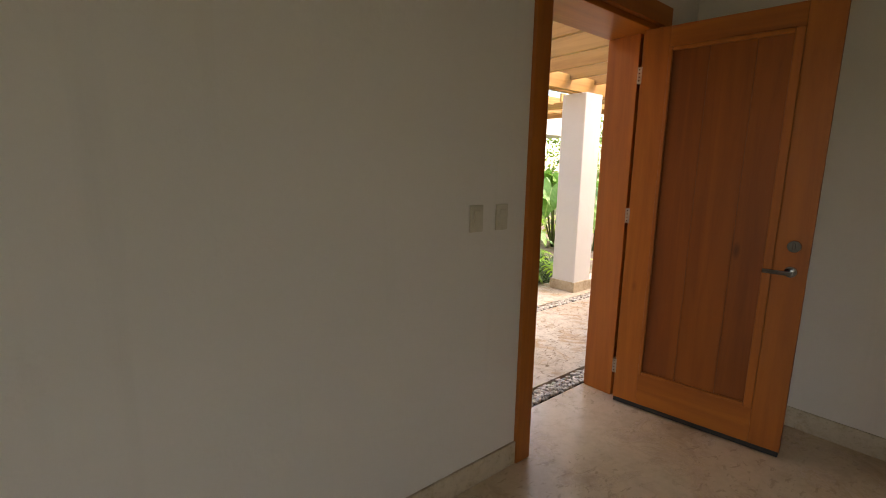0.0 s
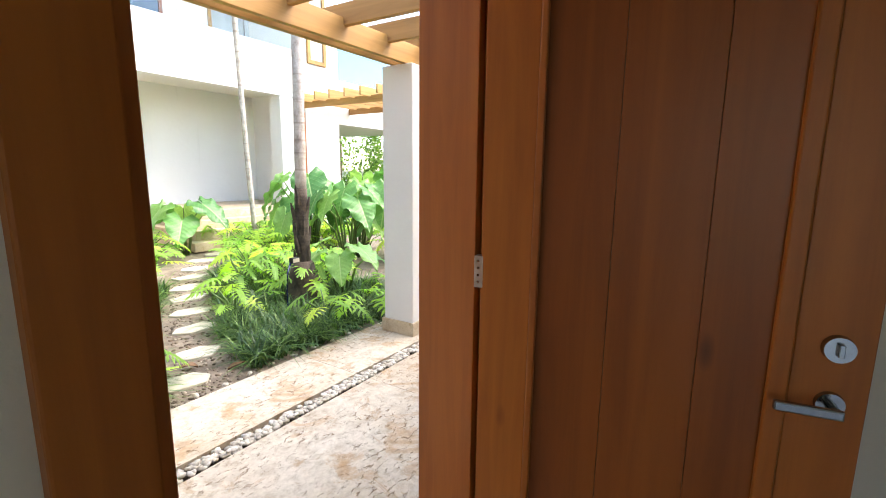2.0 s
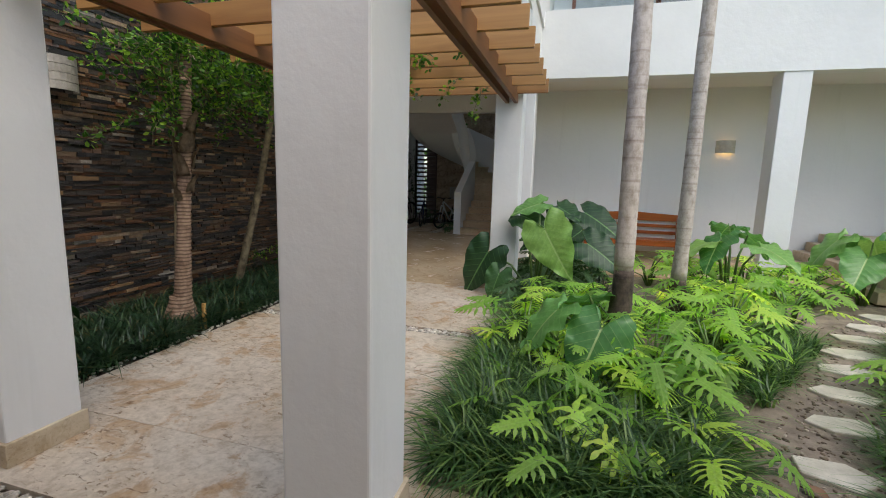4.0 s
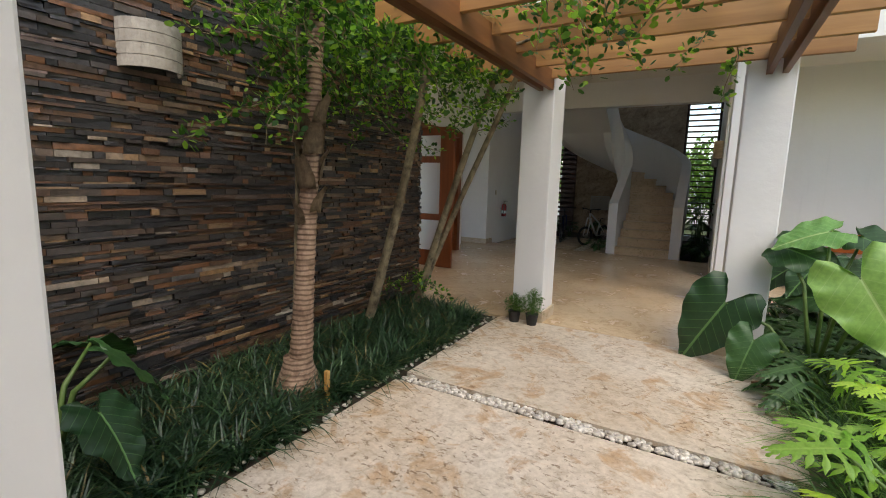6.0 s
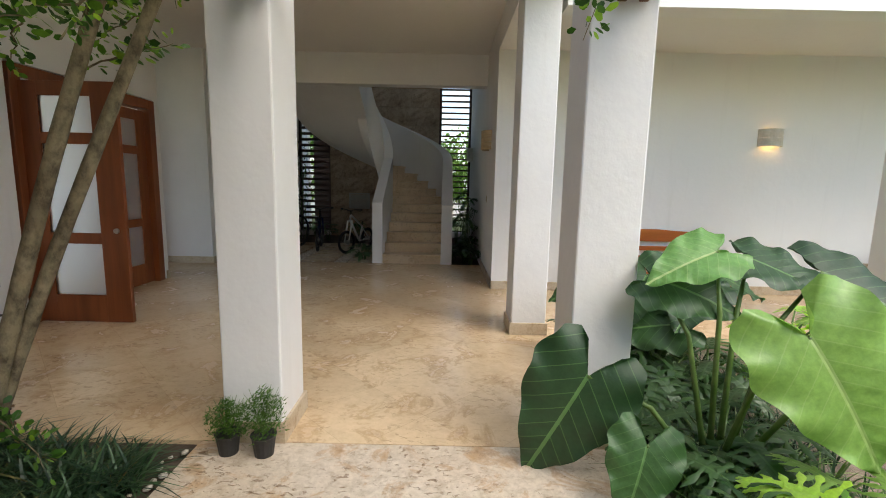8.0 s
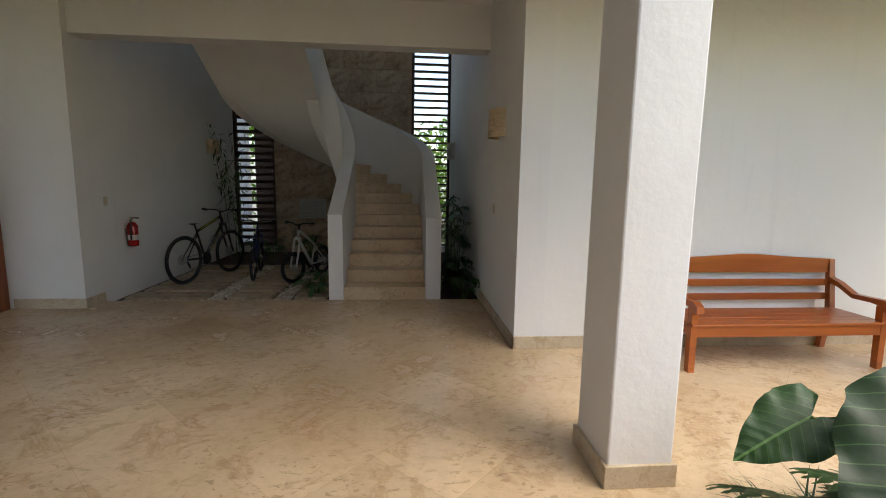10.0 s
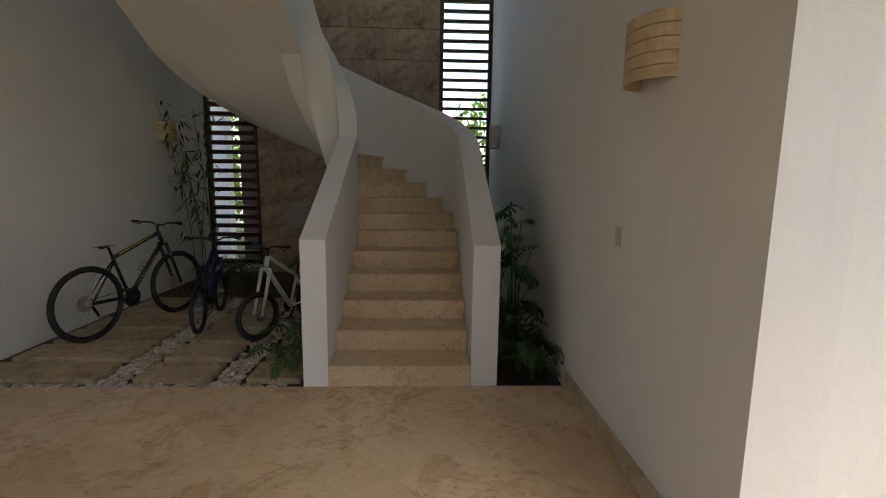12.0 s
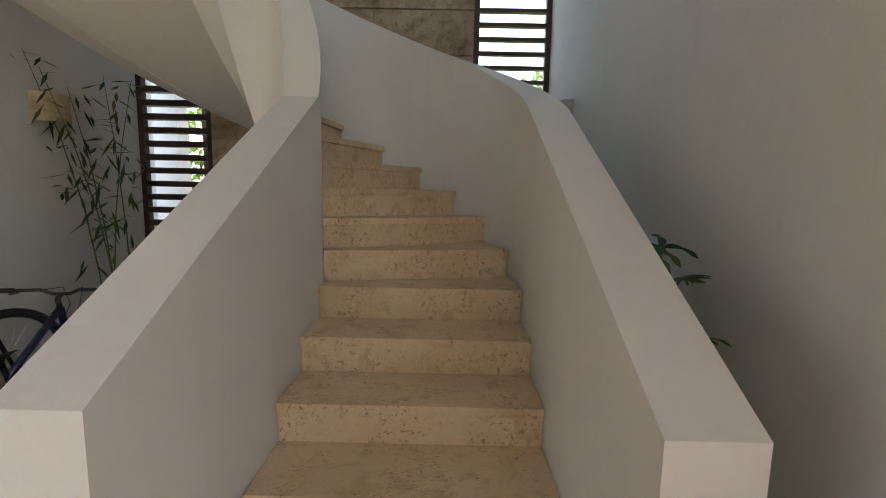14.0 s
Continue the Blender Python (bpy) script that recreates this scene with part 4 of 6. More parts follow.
SPLITS = [split_mesh("leaf", 21, XANADU, 0.18), split_mesh("leaf", 22, XANADU, 0.32), split_mesh("leaf", 23, XANADU, 0.08, 7)]
DARKS = [split_mesh("leaf", 24, DARK_SPLIT, 0.2), split_mesh("leaf", 25, DARK_SPLIT, 0.35)]


def leaf_at(parent, me, tip_dir, base, length, pitch, roll=0.0):
    """Hang a leaf at base, its length towards tip_dir (degrees), sloped by pitch (degrees)."""
    ob = new("leaf", me)
    ob.parent = parent
    ob.matrix_local = Matrix.Translation(base) @ pose(0, 0, 0, 0, 0, tip_dir - 90) @ pose(0, 0, 0, pitch, roll, 0) @ Matrix.Scale(length, 4)
    return ob


def rosette(name, x, y, n, reach, height, length, meshes, label, category, group, z=-0.03, spread=360, facing=0, stem_r=0.011):
    """A clump of stalked leaves that lean outwards."""
    c = empty(name, pose(x, y, z))
    for i in range(n):
        az = facing + (i + rng.uniform(-0.3, 0.3)) * spread / n
        out = reach * rng.uniform(0.35, 1.0)
        h = height * rng.uniform(0.55, 1.0) * (1.15 - 0.35 * out / reach)
        d = Vector((math.cos(radians(az)), math.sin(radians(az)), 0))
        base = d * out + Vector((0, 0, h))
        mid = d * out * 0.35 + Vector((0, 0, h * 0.62))
        part("stem", tube(bmesh.new(), [d * 0.03, mid, base], [stem_r * 1.4, stem_r, stem_r * 0.7], 5), STEM, c, "", True)
        leaf_at(c, rng.choice(meshes), az + rng.uniform(-25, 25), base, length * rng.uniform(0.75, 1.15), rng.uniform(-38, 12), rng.uniform(-22, 22))
    return tagged(c, label, category, group)


def turf(name, spots, blades, length, width, material, label, seed):
    r = random.Random(seed)
    verts, faces = [], []
    for x, y, z, k in spots:
        for b in range(blades):
            az = r.uniform(0, 2 * math.pi)
            L = length * k * r.uniform(0.6, 1.15)
            lean = r.uniform(0.5, 1.55)
            w = width * r.uniform(0.7, 1.2)
            dx, dy = math.cos(az), math.sin(az)
            ox, oy = x + r.gauss(0, 0.03), y + r.gauss(0, 0.03)
            base = len(verts)
            for s in (0.0, 0.4, 0.75, 1.0):
                out = L * lean * s ** 1.6 * 0.85
                up = L * (s - 0.55 * lean * s * s)
                ww = w * (1 - s ** 2.2) + 0.0004
                px, py, pz = ox + dx * out, oy + dy * out, z + up
                verts.append((px - dy * ww, py + dx * ww, pz))
                verts.append((px + dy * ww, py - dx * ww, pz))
            for q in range(3):
                a = base + 2 * q
                faces.append((a, a + 1, a + 3, a + 2))
    ob = joined(name, verts, faces, material)
    return tagged(ob, label, "grass", kind="stuff")


# --- beds of lilyturf
def scatter(x0, x1, y0, y1, step, seed, keep=lambda x, y: True, z=-0.03):
    r = random.Random(seed)
    out = []
    y = y0
    while y < y1:
        x = x0
        while x < x1:
            px, py = x + r.uniform(-0.5, 0.5) * step, y + r.uniform(-0.5, 0.5) * step
            if x0 <= px <= x1 and y0 <= py <= y1 and keep(px, py):
                out.append((px, py, z, r.uniform(0.75, 1.2)))
            x += step
        y += step
    return out


STONES = [(3.22, 4.3, 0.18), (3.58, 4.78, 0.205), (3.93, 5.42, 0.2), (4.22, 6.0, 0.2), (4.5, 6.6, 0.22), (4.8, 7.1, 0.21), (5.12, 7.68, 0.21), (5.5, 8.22, 0.22), (5.95, 8.8, 0.22), (6.5, 9.2, 0.24)]


def off_path(x, y, gap=0.42):
    return all((x - a) ** 2 + (y - b) ** 2 > gap * gap for a, b, _ in STONES) and abs(x - (3.1 + (y - 4.1) * 0.55)) > gap * 0.8


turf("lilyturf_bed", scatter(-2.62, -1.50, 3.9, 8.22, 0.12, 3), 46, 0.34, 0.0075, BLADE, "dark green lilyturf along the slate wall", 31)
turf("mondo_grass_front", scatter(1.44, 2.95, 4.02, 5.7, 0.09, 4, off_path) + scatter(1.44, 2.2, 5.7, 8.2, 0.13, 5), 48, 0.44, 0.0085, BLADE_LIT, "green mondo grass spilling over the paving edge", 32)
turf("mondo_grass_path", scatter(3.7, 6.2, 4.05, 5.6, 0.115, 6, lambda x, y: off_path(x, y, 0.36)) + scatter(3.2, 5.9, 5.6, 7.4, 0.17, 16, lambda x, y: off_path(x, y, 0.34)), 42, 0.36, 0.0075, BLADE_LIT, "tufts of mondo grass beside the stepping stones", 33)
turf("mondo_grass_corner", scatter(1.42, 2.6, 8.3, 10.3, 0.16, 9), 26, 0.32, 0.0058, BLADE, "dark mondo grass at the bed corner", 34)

# --- split-leaf philodendrons, light green, all over the courtyard bed
XLAB = "light green split-leaf philodendron clump in the courtyard bed"
spots = []
for i in range(600):
    x, y = rng.uniform(1.7, 9.0), rng.uniform(5.15, 10.0)
    if not off_path(x, y, 0.62) or (x < 3.2 and y > 7.3) or (x > 6.2 and y < 7.0 and x < 8.5):
        continue
    if all((x - a) ** 2 + (y - b) ** 2 > 0.50 ** 2 for a, b in spots):
        spots.append((x, y))
for x, y in spots:
    rosette("split_leaf_philodendron", x, y, 14, 0.42, 0.60, 0.29, SPLITS, XLAB, "plant", "philodendrons in the courtyard")
for x, y in ((1.95, 4.65), (2.55, 4.6), (2.25, 5.2), (1.75, 5.5), (4.75, 4.35), (5.85, 4.4), (4.3, 5.3), (5.4, 5.5), (3.0, 5.5), (2.15, 4.28), (2.75, 4.32), (5.2, 4.25)):
    rosette("split_leaf_philodendron", x, y, 7, 0.45, 0.42, 0.27, SPLITS, XLAB, "plant", "philodendrons in the courtyard")
for x, y in ((1.62, 7.65), (1.75, 8.2), (1.6, 9.0), (2.3, 9.3), (2.0, 9.9), (1.55, 9.35), (1.6, 9.75), (1.85, 9.15)):
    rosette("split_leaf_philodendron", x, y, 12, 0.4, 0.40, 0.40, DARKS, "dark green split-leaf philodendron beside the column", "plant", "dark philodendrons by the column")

# --- elephant ears
def ear_plant(x, y, leaves, label, pale=False):
    """leaves: rows of direction, reach, height, length, slope. pale: use the lit leaf colour."""
    c = empty("elephant_ear", pose(x, y, -0.03))
    for i, (az, out, h, L, slope) in enumerate(leaves):
        d = Vector((math.cos(radians(az)), math.sin(radians(az)), 0))
        base = d * out + Vector((0, 0, h))
        part("stem", tube(bmesh.new(), [d * 0.04, d * out * 0.45 + Vector((0, 0, h * 0.7)), base], [0.022, 0.016, 0.010], 6), STEM, c, "", True)
        leaf_at(c, LIT_EARS[i % 2] if pale else EARS[i % 3], az + rng.uniform(-12, 12), base, L, slope, rng.uniform(-12, 12))
    return tagged(c, label, "plant", "elephant ears")


def placed_ears(x, y, leaves, label, meshes=None):
    """An elephant ear whose leaves are given by stalk end, tip and the way their face looks; a fourth value picks the
    lit colour.
    """
    c = empty("elephant_ear", pose(x, y, -0.03))
    o = Vector((x, y, -0.03))
    for i, (base, tip, face, *pale) in enumerate(leaves):
        b, t = Vector(base) - o, Vector(tip) - o
        part("stem", tube(bmesh.new(), [Vector((0.02 * math.cos(i), 0.02 * math.sin(i), 0)), b * 0.5 + Vector((0, 0, b.z * 0.25)), b], [0.02, 0.015, 0.010], 6), STEM, c, "", True)
        yv = (t - b).normalized()
        zv = Vector(face)
        zv = (zv - yv * zv.dot(yv)).normalized()
        ob = new("leaf", LIT_EARS[i % 2] if pale else (meshes or EARS)[i % len(meshes or EARS)])
        ob.parent = c
        ob.matrix_local = Matrix.Translation(b) @ Matrix((yv.cross(zv), yv, zv)).transposed().to_4x4() @ Matrix.Scale((t - b).length * 1.03, 4)
    return tagged(c, label, "plant", "elephant ears")


EARLAB = "elephant ear plant with huge glossy heart-shaped leaves"
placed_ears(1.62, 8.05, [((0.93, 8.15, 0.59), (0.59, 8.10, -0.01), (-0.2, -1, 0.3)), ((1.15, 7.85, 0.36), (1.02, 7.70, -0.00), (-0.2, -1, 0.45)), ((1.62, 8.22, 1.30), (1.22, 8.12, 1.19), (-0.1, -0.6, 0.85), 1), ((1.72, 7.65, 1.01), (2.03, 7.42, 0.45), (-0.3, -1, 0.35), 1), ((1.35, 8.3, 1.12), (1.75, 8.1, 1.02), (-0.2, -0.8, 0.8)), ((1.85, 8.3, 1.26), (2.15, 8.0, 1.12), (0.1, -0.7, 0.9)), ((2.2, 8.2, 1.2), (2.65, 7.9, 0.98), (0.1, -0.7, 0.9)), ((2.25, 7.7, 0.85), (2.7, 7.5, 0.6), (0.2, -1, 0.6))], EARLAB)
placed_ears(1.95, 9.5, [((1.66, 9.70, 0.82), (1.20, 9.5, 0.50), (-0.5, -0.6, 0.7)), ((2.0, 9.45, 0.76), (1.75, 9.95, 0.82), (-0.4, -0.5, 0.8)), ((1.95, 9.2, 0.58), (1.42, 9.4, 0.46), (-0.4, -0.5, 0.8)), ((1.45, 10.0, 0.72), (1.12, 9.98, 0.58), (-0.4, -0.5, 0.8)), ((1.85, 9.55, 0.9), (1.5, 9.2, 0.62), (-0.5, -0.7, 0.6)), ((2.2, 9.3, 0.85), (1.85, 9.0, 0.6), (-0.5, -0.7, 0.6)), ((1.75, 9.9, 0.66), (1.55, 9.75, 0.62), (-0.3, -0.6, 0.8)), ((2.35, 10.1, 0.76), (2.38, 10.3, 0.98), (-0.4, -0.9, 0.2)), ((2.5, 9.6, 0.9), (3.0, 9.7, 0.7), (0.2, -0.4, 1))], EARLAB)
ear_plant(2.45, 5.7, [(250, 0.4, 0.55, 0.55, -50), (200, 0.5, 0.6, 0.5, -40), (120, 0.4, 0.6, 0.5, -30)], EARLAB, True)
for k in range(7):
    ear_plant(7.0 + rng.uniform(0, 1.7), 5.2 + k * 0.4, [(a + rng.uniform(-25, 25), rng.uniform(0.3, 0.6), rng.uniform(0.8, 1.55), rng.uniform(0.45, 0.68), rng.uniform(-65, -25)) for a in range(0, 360, 45)], EARLAB, True)
ear_plant(5.6, 4.95, [(a, 0.35, rng.uniform(0.5, 0.8), 0.40, rng.uniform(-50, -15)) for a in (100, 160, 220, 260, 320)], EARLAB, True)
ear_plant(6.1, 9.6, [(a, 0.4, rng.uniform(0.7, 1.1), 0.65, rng.uniform(-55, -20)) for a in range(0, 360, 60)], EARLAB, True)
ear_plant(4.15, 8.75, [(a + rng.uniform(-15, 15), rng.uniform(0.2, 0.45), rng.uniform(0.75, 1.1), rng.uniform(0.45, 0.6), rng.uniform(-60, -5)) for a in (20, 75, 130, 190, 240, 300)], EARLAB, True)
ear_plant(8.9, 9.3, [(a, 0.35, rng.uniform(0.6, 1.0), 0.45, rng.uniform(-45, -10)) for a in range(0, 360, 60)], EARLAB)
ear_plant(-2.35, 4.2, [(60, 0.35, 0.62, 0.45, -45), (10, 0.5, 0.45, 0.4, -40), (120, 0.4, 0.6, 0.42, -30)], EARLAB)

# --- palms
def bark(name, pale, dark, rings, bands=0.0):
    m, nt, bs = tree_of(name)
    v = coords(nt, (1, 1, rings))
    band = noise_tex(nt, coords(nt, (0.6, 0.6, rings * 2.2)), 1.0, 3, 0.5)
    blot = noise_tex(nt, coords(nt, (13, 13, 8)), 1.0, 8, 0.72)
    c = mix(nt, pale, dark, ramp(nt, blot, [(0.42, (0, 0, 0)), (0.66, (1, 1, 1))]))
    c = mix(nt, c, ramp(nt, band, [(0.36, (0.5, 0.44, 0.4)), (0.46, (1, 1, 1))]), 0.6, "MULTIPLY")
    if bands:
        wv = node(nt, "ShaderNodeTexWave", Scale=bands, Distortion=2.6)
        wv.bands_direction = "Z"
        nt.links.new(coords(nt), wv.inputs["Vector"])
        c = mix(nt, c, ramp(nt, wv.outputs["Fac"], [(0.1, (0.4, 0.35, 0.31)), (0.5, (1.12, 1.1, 1.08))]), 0.85, "MULTIPLY")
    nt.links.new(c, bs.inputs["Base Color"])
    bs.inputs["Roughness"].default_value = 0.85
    bump(nt, bs, mix(nt, band, blot, 0.5), 0.7, 0.02)
    return m


PALM_PALE = bark("pale_palm_bark", (0.55, 0.48, 0.42), (0.31, 0.25, 0.20), 7)
PALM_ROOT = bark("dark_palm_base", (0.105, 0.078, 0.056), (0.024, 0.017, 0.013), 14)
PALM_RING = bark("ringed_palm_bark", (0.36, 0.245, 0.17), (0.17, 0.105, 0.07), 12, 8.6)
TREE_BARK = bark("mottled_bark", (0.27, 0.215, 0.13), (0.07, 0.052, 0.03), 2)


def wobbly(x0, y0, z0, x1, y1, z1, r0, r1, n, amp, seed):
    r = random.Random(seed)
    pts, rad = [], []
    for i in range(n + 1):
        t = i / n
        pts.append((x0 + (x1 - x0) * t + amp * math.sin(t * 5 + seed), y0 + (y1 - y0) * t + amp * math.cos(t * 4 + seed), z0 + (z1 - z0) * t))
        rad.append((r0 + (r1 - r0) * t) * r.uniform(0.95, 1.05))
    return pts, rad


def palm(x, y, top, r, dark_to, lean, seed, label):
    p = empty("palm_tree", pose(x, y, -0.05))
    pts, rad = wobbly(0, 0, dark_to, lean[0], lean[1], top, r, r * 0.82, 40, 0.015, seed)
    part("trunk", tube(bmesh.new(), pts, rad, 14), PALM_PALE, p, "", True)
    pts, rad = wobbly(0.0, 0, 0.0, pts[0][0], pts[0][1], dark_to + 0.04, r * 1.3, r * 1.06, 12, 0.01, seed + 3)
    rad[0] *= 1.5
    rad[1] *= 1.25
    part("root_base", tube(bmesh.new(), pts, rad, 12), PALM_ROOT, p, "dark rough root base", True)
    bm = bmesh.new()
    rr = random.Random(seed)
    for k in range(9):
        az = k * 0.7
        tipd = Vector((math.cos(az), math.sin(az), 0))
        ptsf = [Vector((lean[0], lean[1], top)) + tipd * s * 1.7 + Vector((0, 0, 0.9 * s - 1.2 * s * s)) for s in (0, 0.25, 0.5, 0.75, 1)]
        for a, b in zip(ptsf, ptsf[1:]):
            for q in range(5):
                o = a.lerp(b, q / 5)
                for sd in (-1, 1):
                    side = Vector((-tipd.y, tipd.x, 0)) * sd
                    e = o + side * 0.45 + tipd * 0.15 + Vector((0, 0, -0.18))
                    wv = tipd * 0.025
                    bm.faces.new([bm.verts.new(c) for c in (o - wv, o + wv, e)])
    part("crown", bm, SMALL_LEAF, p, "feathery green fronds")
    return tagged(p, label, "palm tree", "courtyard palms")


palm(2.5, 6.1, 7.5, 0.082, 0.85, (-0.06, 0.05), 1, "slim pale-barked palm with a blackened base")
palm(3.35, 8.0, 7.5, 0.088, 0.45, (0.1, 0.0), 2, "slim pale-barked palm in the courtyard bed")
palm(5.1, 5.1, 7.5, 0.066, 1.42, (0.2, 0.0), 3, "slender palm with a thick shaggy dark base")
palm(7.62, 9.6, 7.5, 0.055, 0.25, (-0.3, 0.0), 4, "very thin palm by the garden steps")
stump = part("root_boss", tube(bmesh.new(), [(0, 0, 0), (0.01, 0, 0.14), (0.02, 0.01, 0.3), (0.0, 0, 0.46), (0.0, 0, 0.6)], [0.28, 0.25, 0.2, 0.16, 0.12], 12), PALM_ROOT, bpy.data.objects["palm_tree.002"], "gnarled root boss", True)

shaggy = bpy.data.objects["palm_tree.002"]
for k in range(13):
    z, az = 0.55 + k * 0.07, k * 2.4
    d = Vector((math.cos(az), math.sin(az), 0))
    c0 = Vector((0.01 * math.sin(k), 0, 0))
    part("bark_flap", tube(bmesh.new(), [c0 + d * 0.06 + Vector((0, 0, z - 0.12)), c0 + d * 0.088 + Vector((0, 0, z)), c0 + d * (0.098 + 0.002 * k) + Vector((0, 0, z + 0.11))], [0.036, 0.028, 0.008], 6), PALM_ROOT, shaggy, "shaggy dry bark flap", False)

# the ringed palm by the slate wall
p1 = empty("palm_tree", pose(-1.84, 5.56, -0.05))
pts, rad = [], []
for i in range(76):
    z = 0.22 + i * 0.034
    pts.append((0.055 * z, 0.03 * z, z))
    rad.append((0.098 - 0.02 * min(1, z / 0.9) - 0.010 * z) * (1.0 + (0.06 if i % 2 else -0.06)))
part("trunk", tube(bmesh.new(), pts, rad, 16), PALM_RING, p1, "", True)
bm = bmesh.new()
for k in range(15):
    tt = k / 14
    tube_r = 0.105 + 0.155 * (1 - tt) ** 1.7
    ring = [bm.verts.new((math.cos(2 * math.pi * q / 40) * tube_r * (1 + 0.07 * (1 - tt) * (q % 2) + 0.12 * (1 - tt) * noise.noise(Vector((q * 0.7, tt * 2, 3)))), math.sin(2 * math.pi * q / 40) * tube_r * (1 + 0.07 * (1 - tt) * (q % 2) + 0.12 * (1 - tt) * noise.noise(Vector((q * 0.7, tt * 2, 3)))), 0.36 * tt)) for q in range(40)]
    if k:
        for q in range(40):
            bm.faces.new((last[q], last[(q + 1) % 40], ring[(q + 1) % 40], ring[q]))
    last = ring
bm.faces.new(last)
part("root_flare", bm, PALM_RING, p1, "flared fibrous root base")
for k in range(26):
    az = 2 * math.pi * k / 26 + 0.07 * math.sin(k * 3.1)
    d = Vector((math.cos(az), math.sin(az), 0))
    part("root", tube(bmesh.new(), [d * 0.205 + Vector((0, 0, 0.14)), d * 0.25 + Vector((0, 0, 0.07)), d * (0.29 + 0.03 * math.sin(k * 5)) + Vector((0, 0, -0.01))], [0.010, 0.017, 0.012], 5), PALM_ROOT, p1, "dark root strand", True)
BRACT = bark("dry_leaf_base", (0.30, 0.22, 0.14), (0.10, 0.07, 0.045), 5)
for z, az, up in ((1.50, 240, 0.20), (1.58, 20, 0.18), (1.66, 150, 0.2), (1.74, 285, 0.22), (1.82, 60, 0.2), (1.90, 200, 0.24), (1.98, 330, 0.2), (2.05, 110, 0.22), (2.12, 255, 0.2), (2.18, 10, 0.2)):
    axis = Vector((0.055 * z, 0.03 * z, 0))
    bm = bmesh.new()
    rows = []
    for k in range(6):
        tt = k / 5
        half = radians(62) * (1 - 0.75 * tt ** 1.5)
        rr = 0.082 + 0.05 * tt ** 1.6
        rows.append([bm.verts.new(axis + Vector((math.cos(radians(az) + half * e) * rr, math.sin(radians(az) + half * e) * rr, z - 0.14 + up * tt + 0.03 * noise.noise(Vector((e * 3, k, z * 9)))))) for e in (-1, -0.5, 0, 0.5, 1)])
    for r0, r1 in zip(rows, rows[1:]):
        for e in range(4):
            bm.faces.new((r0[e], r0[e + 1], r1[e + 1], r1[e]))
    bmesh.ops.solidify(bm, geom=list(bm.faces), thickness=0.012)
    part("leaf_base", bm, BRACT, p1, "broken dry leaf base", True)
tagged(p1, "ringed brown palm trunk beside the slate wall", "palm tree", "courtyard palms")
stake = tagged(obj("wooden_stake", boxes((-1.60, 5.58, -0.05, -1.57, 5.61, 0.24)), PERG_X), "short pale wooden stake by the palm", "stake")


# --- small-leaved trees over the slate wall and pergola
def leaf_sprays(sprays, seed, size=0.029, step=0.024):
    """Twigs with small round leaves in pairs; sprays: start, end, sag."""
    r = random.Random(seed)
    tw = bmesh.new()
    verts, faces = [], []
    for a, b, sag in sprays:
        a, b = Vector(a), Vector(b)
        n = 8
        pts = [a.lerp(b, i / n) + Vector((0, 0, -sag * (i / n) ** 2)) + Vector((r.gauss(0, 0.012), r.gauss(0, 0.012), r.gauss(0, 0.012))) for i in range(n + 1)]
        tube(tw, pts, [0.006 * (1 - 0.75 * i / n) for i in range(n + 1)], 4, False)
        total = (b - a).length + sag
        m = int(total / step)
        for k in range(m):
            t = (k + r.random()) / m
            i = min(n - 1, int(t * n))
            o = pts[i].lerp(pts[i + 1], t * n - i)
            for _ in range(3):
                d = Vector((r.gauss(0, 1), r.gauss(0, 1), r.gauss(0.2, 0.7))).normalized()
                u = d.cross(Vector((r.random(), r.random(), r.random() + 0.1))).normalized()
                w = size * r.uniform(0.6, 1.2)
                c = o + d * r.uniform(0.015, 0.07)
                i0 = len(verts)
                for p in (c, c + d * w * 0.8 + u * w * 0.62, c + d * w * 1.7 + u * w * 0.4, c + d * w * 1.9, c + d * w * 1.7 - u * w * 0.4, c + d * w * 0.8 - u * w * 0.62):
                    verts.append(tuple(p))
                faces.append(tuple(range(i0, i0 + 6)))
    return tw, verts, faces


def small_tree(name, x, y, trunks, sprays, seed, label):
    t = empty(name, pose(x, y, -0.05))
    for pts, rad in trunks:
        part("trunk", tube(bmesh.new(), pts, rad, 10), TREE_BARK, t, "", True)
    inv = Vector((x, y, -0.05))
    tw, verts, faces = leaf_sprays([(Vector(a) - inv, Vector(b) - inv, s) for a, b, s in sprays], seed)
    tagged(part("twigs", tw, TREE_BARK, t), kind="stuff")
    crown = joined("crown", verts, faces, SMALL_LEAF)
    crown.parent = t
    return tagged(t, label, "tree", "small trees by the slate wall")


def cloud(centre, size, n, seed, sag=0.15, length=0.5):
    r = random.Random(seed)
    out = []
    for _ in range(n):
        a = Vector(centre) + Vector((r.gauss(0, size[0]), r.gauss(0, size[1]), r.gauss(0, size[2])))
        d = Vector((r.gauss(0, 1), r.gauss(0, 1), r.gauss(0, 0.5))).normalized()
        out.append((a, a + d * length * r.uniform(0.5, 1.2), sag * r.random()))
    return out


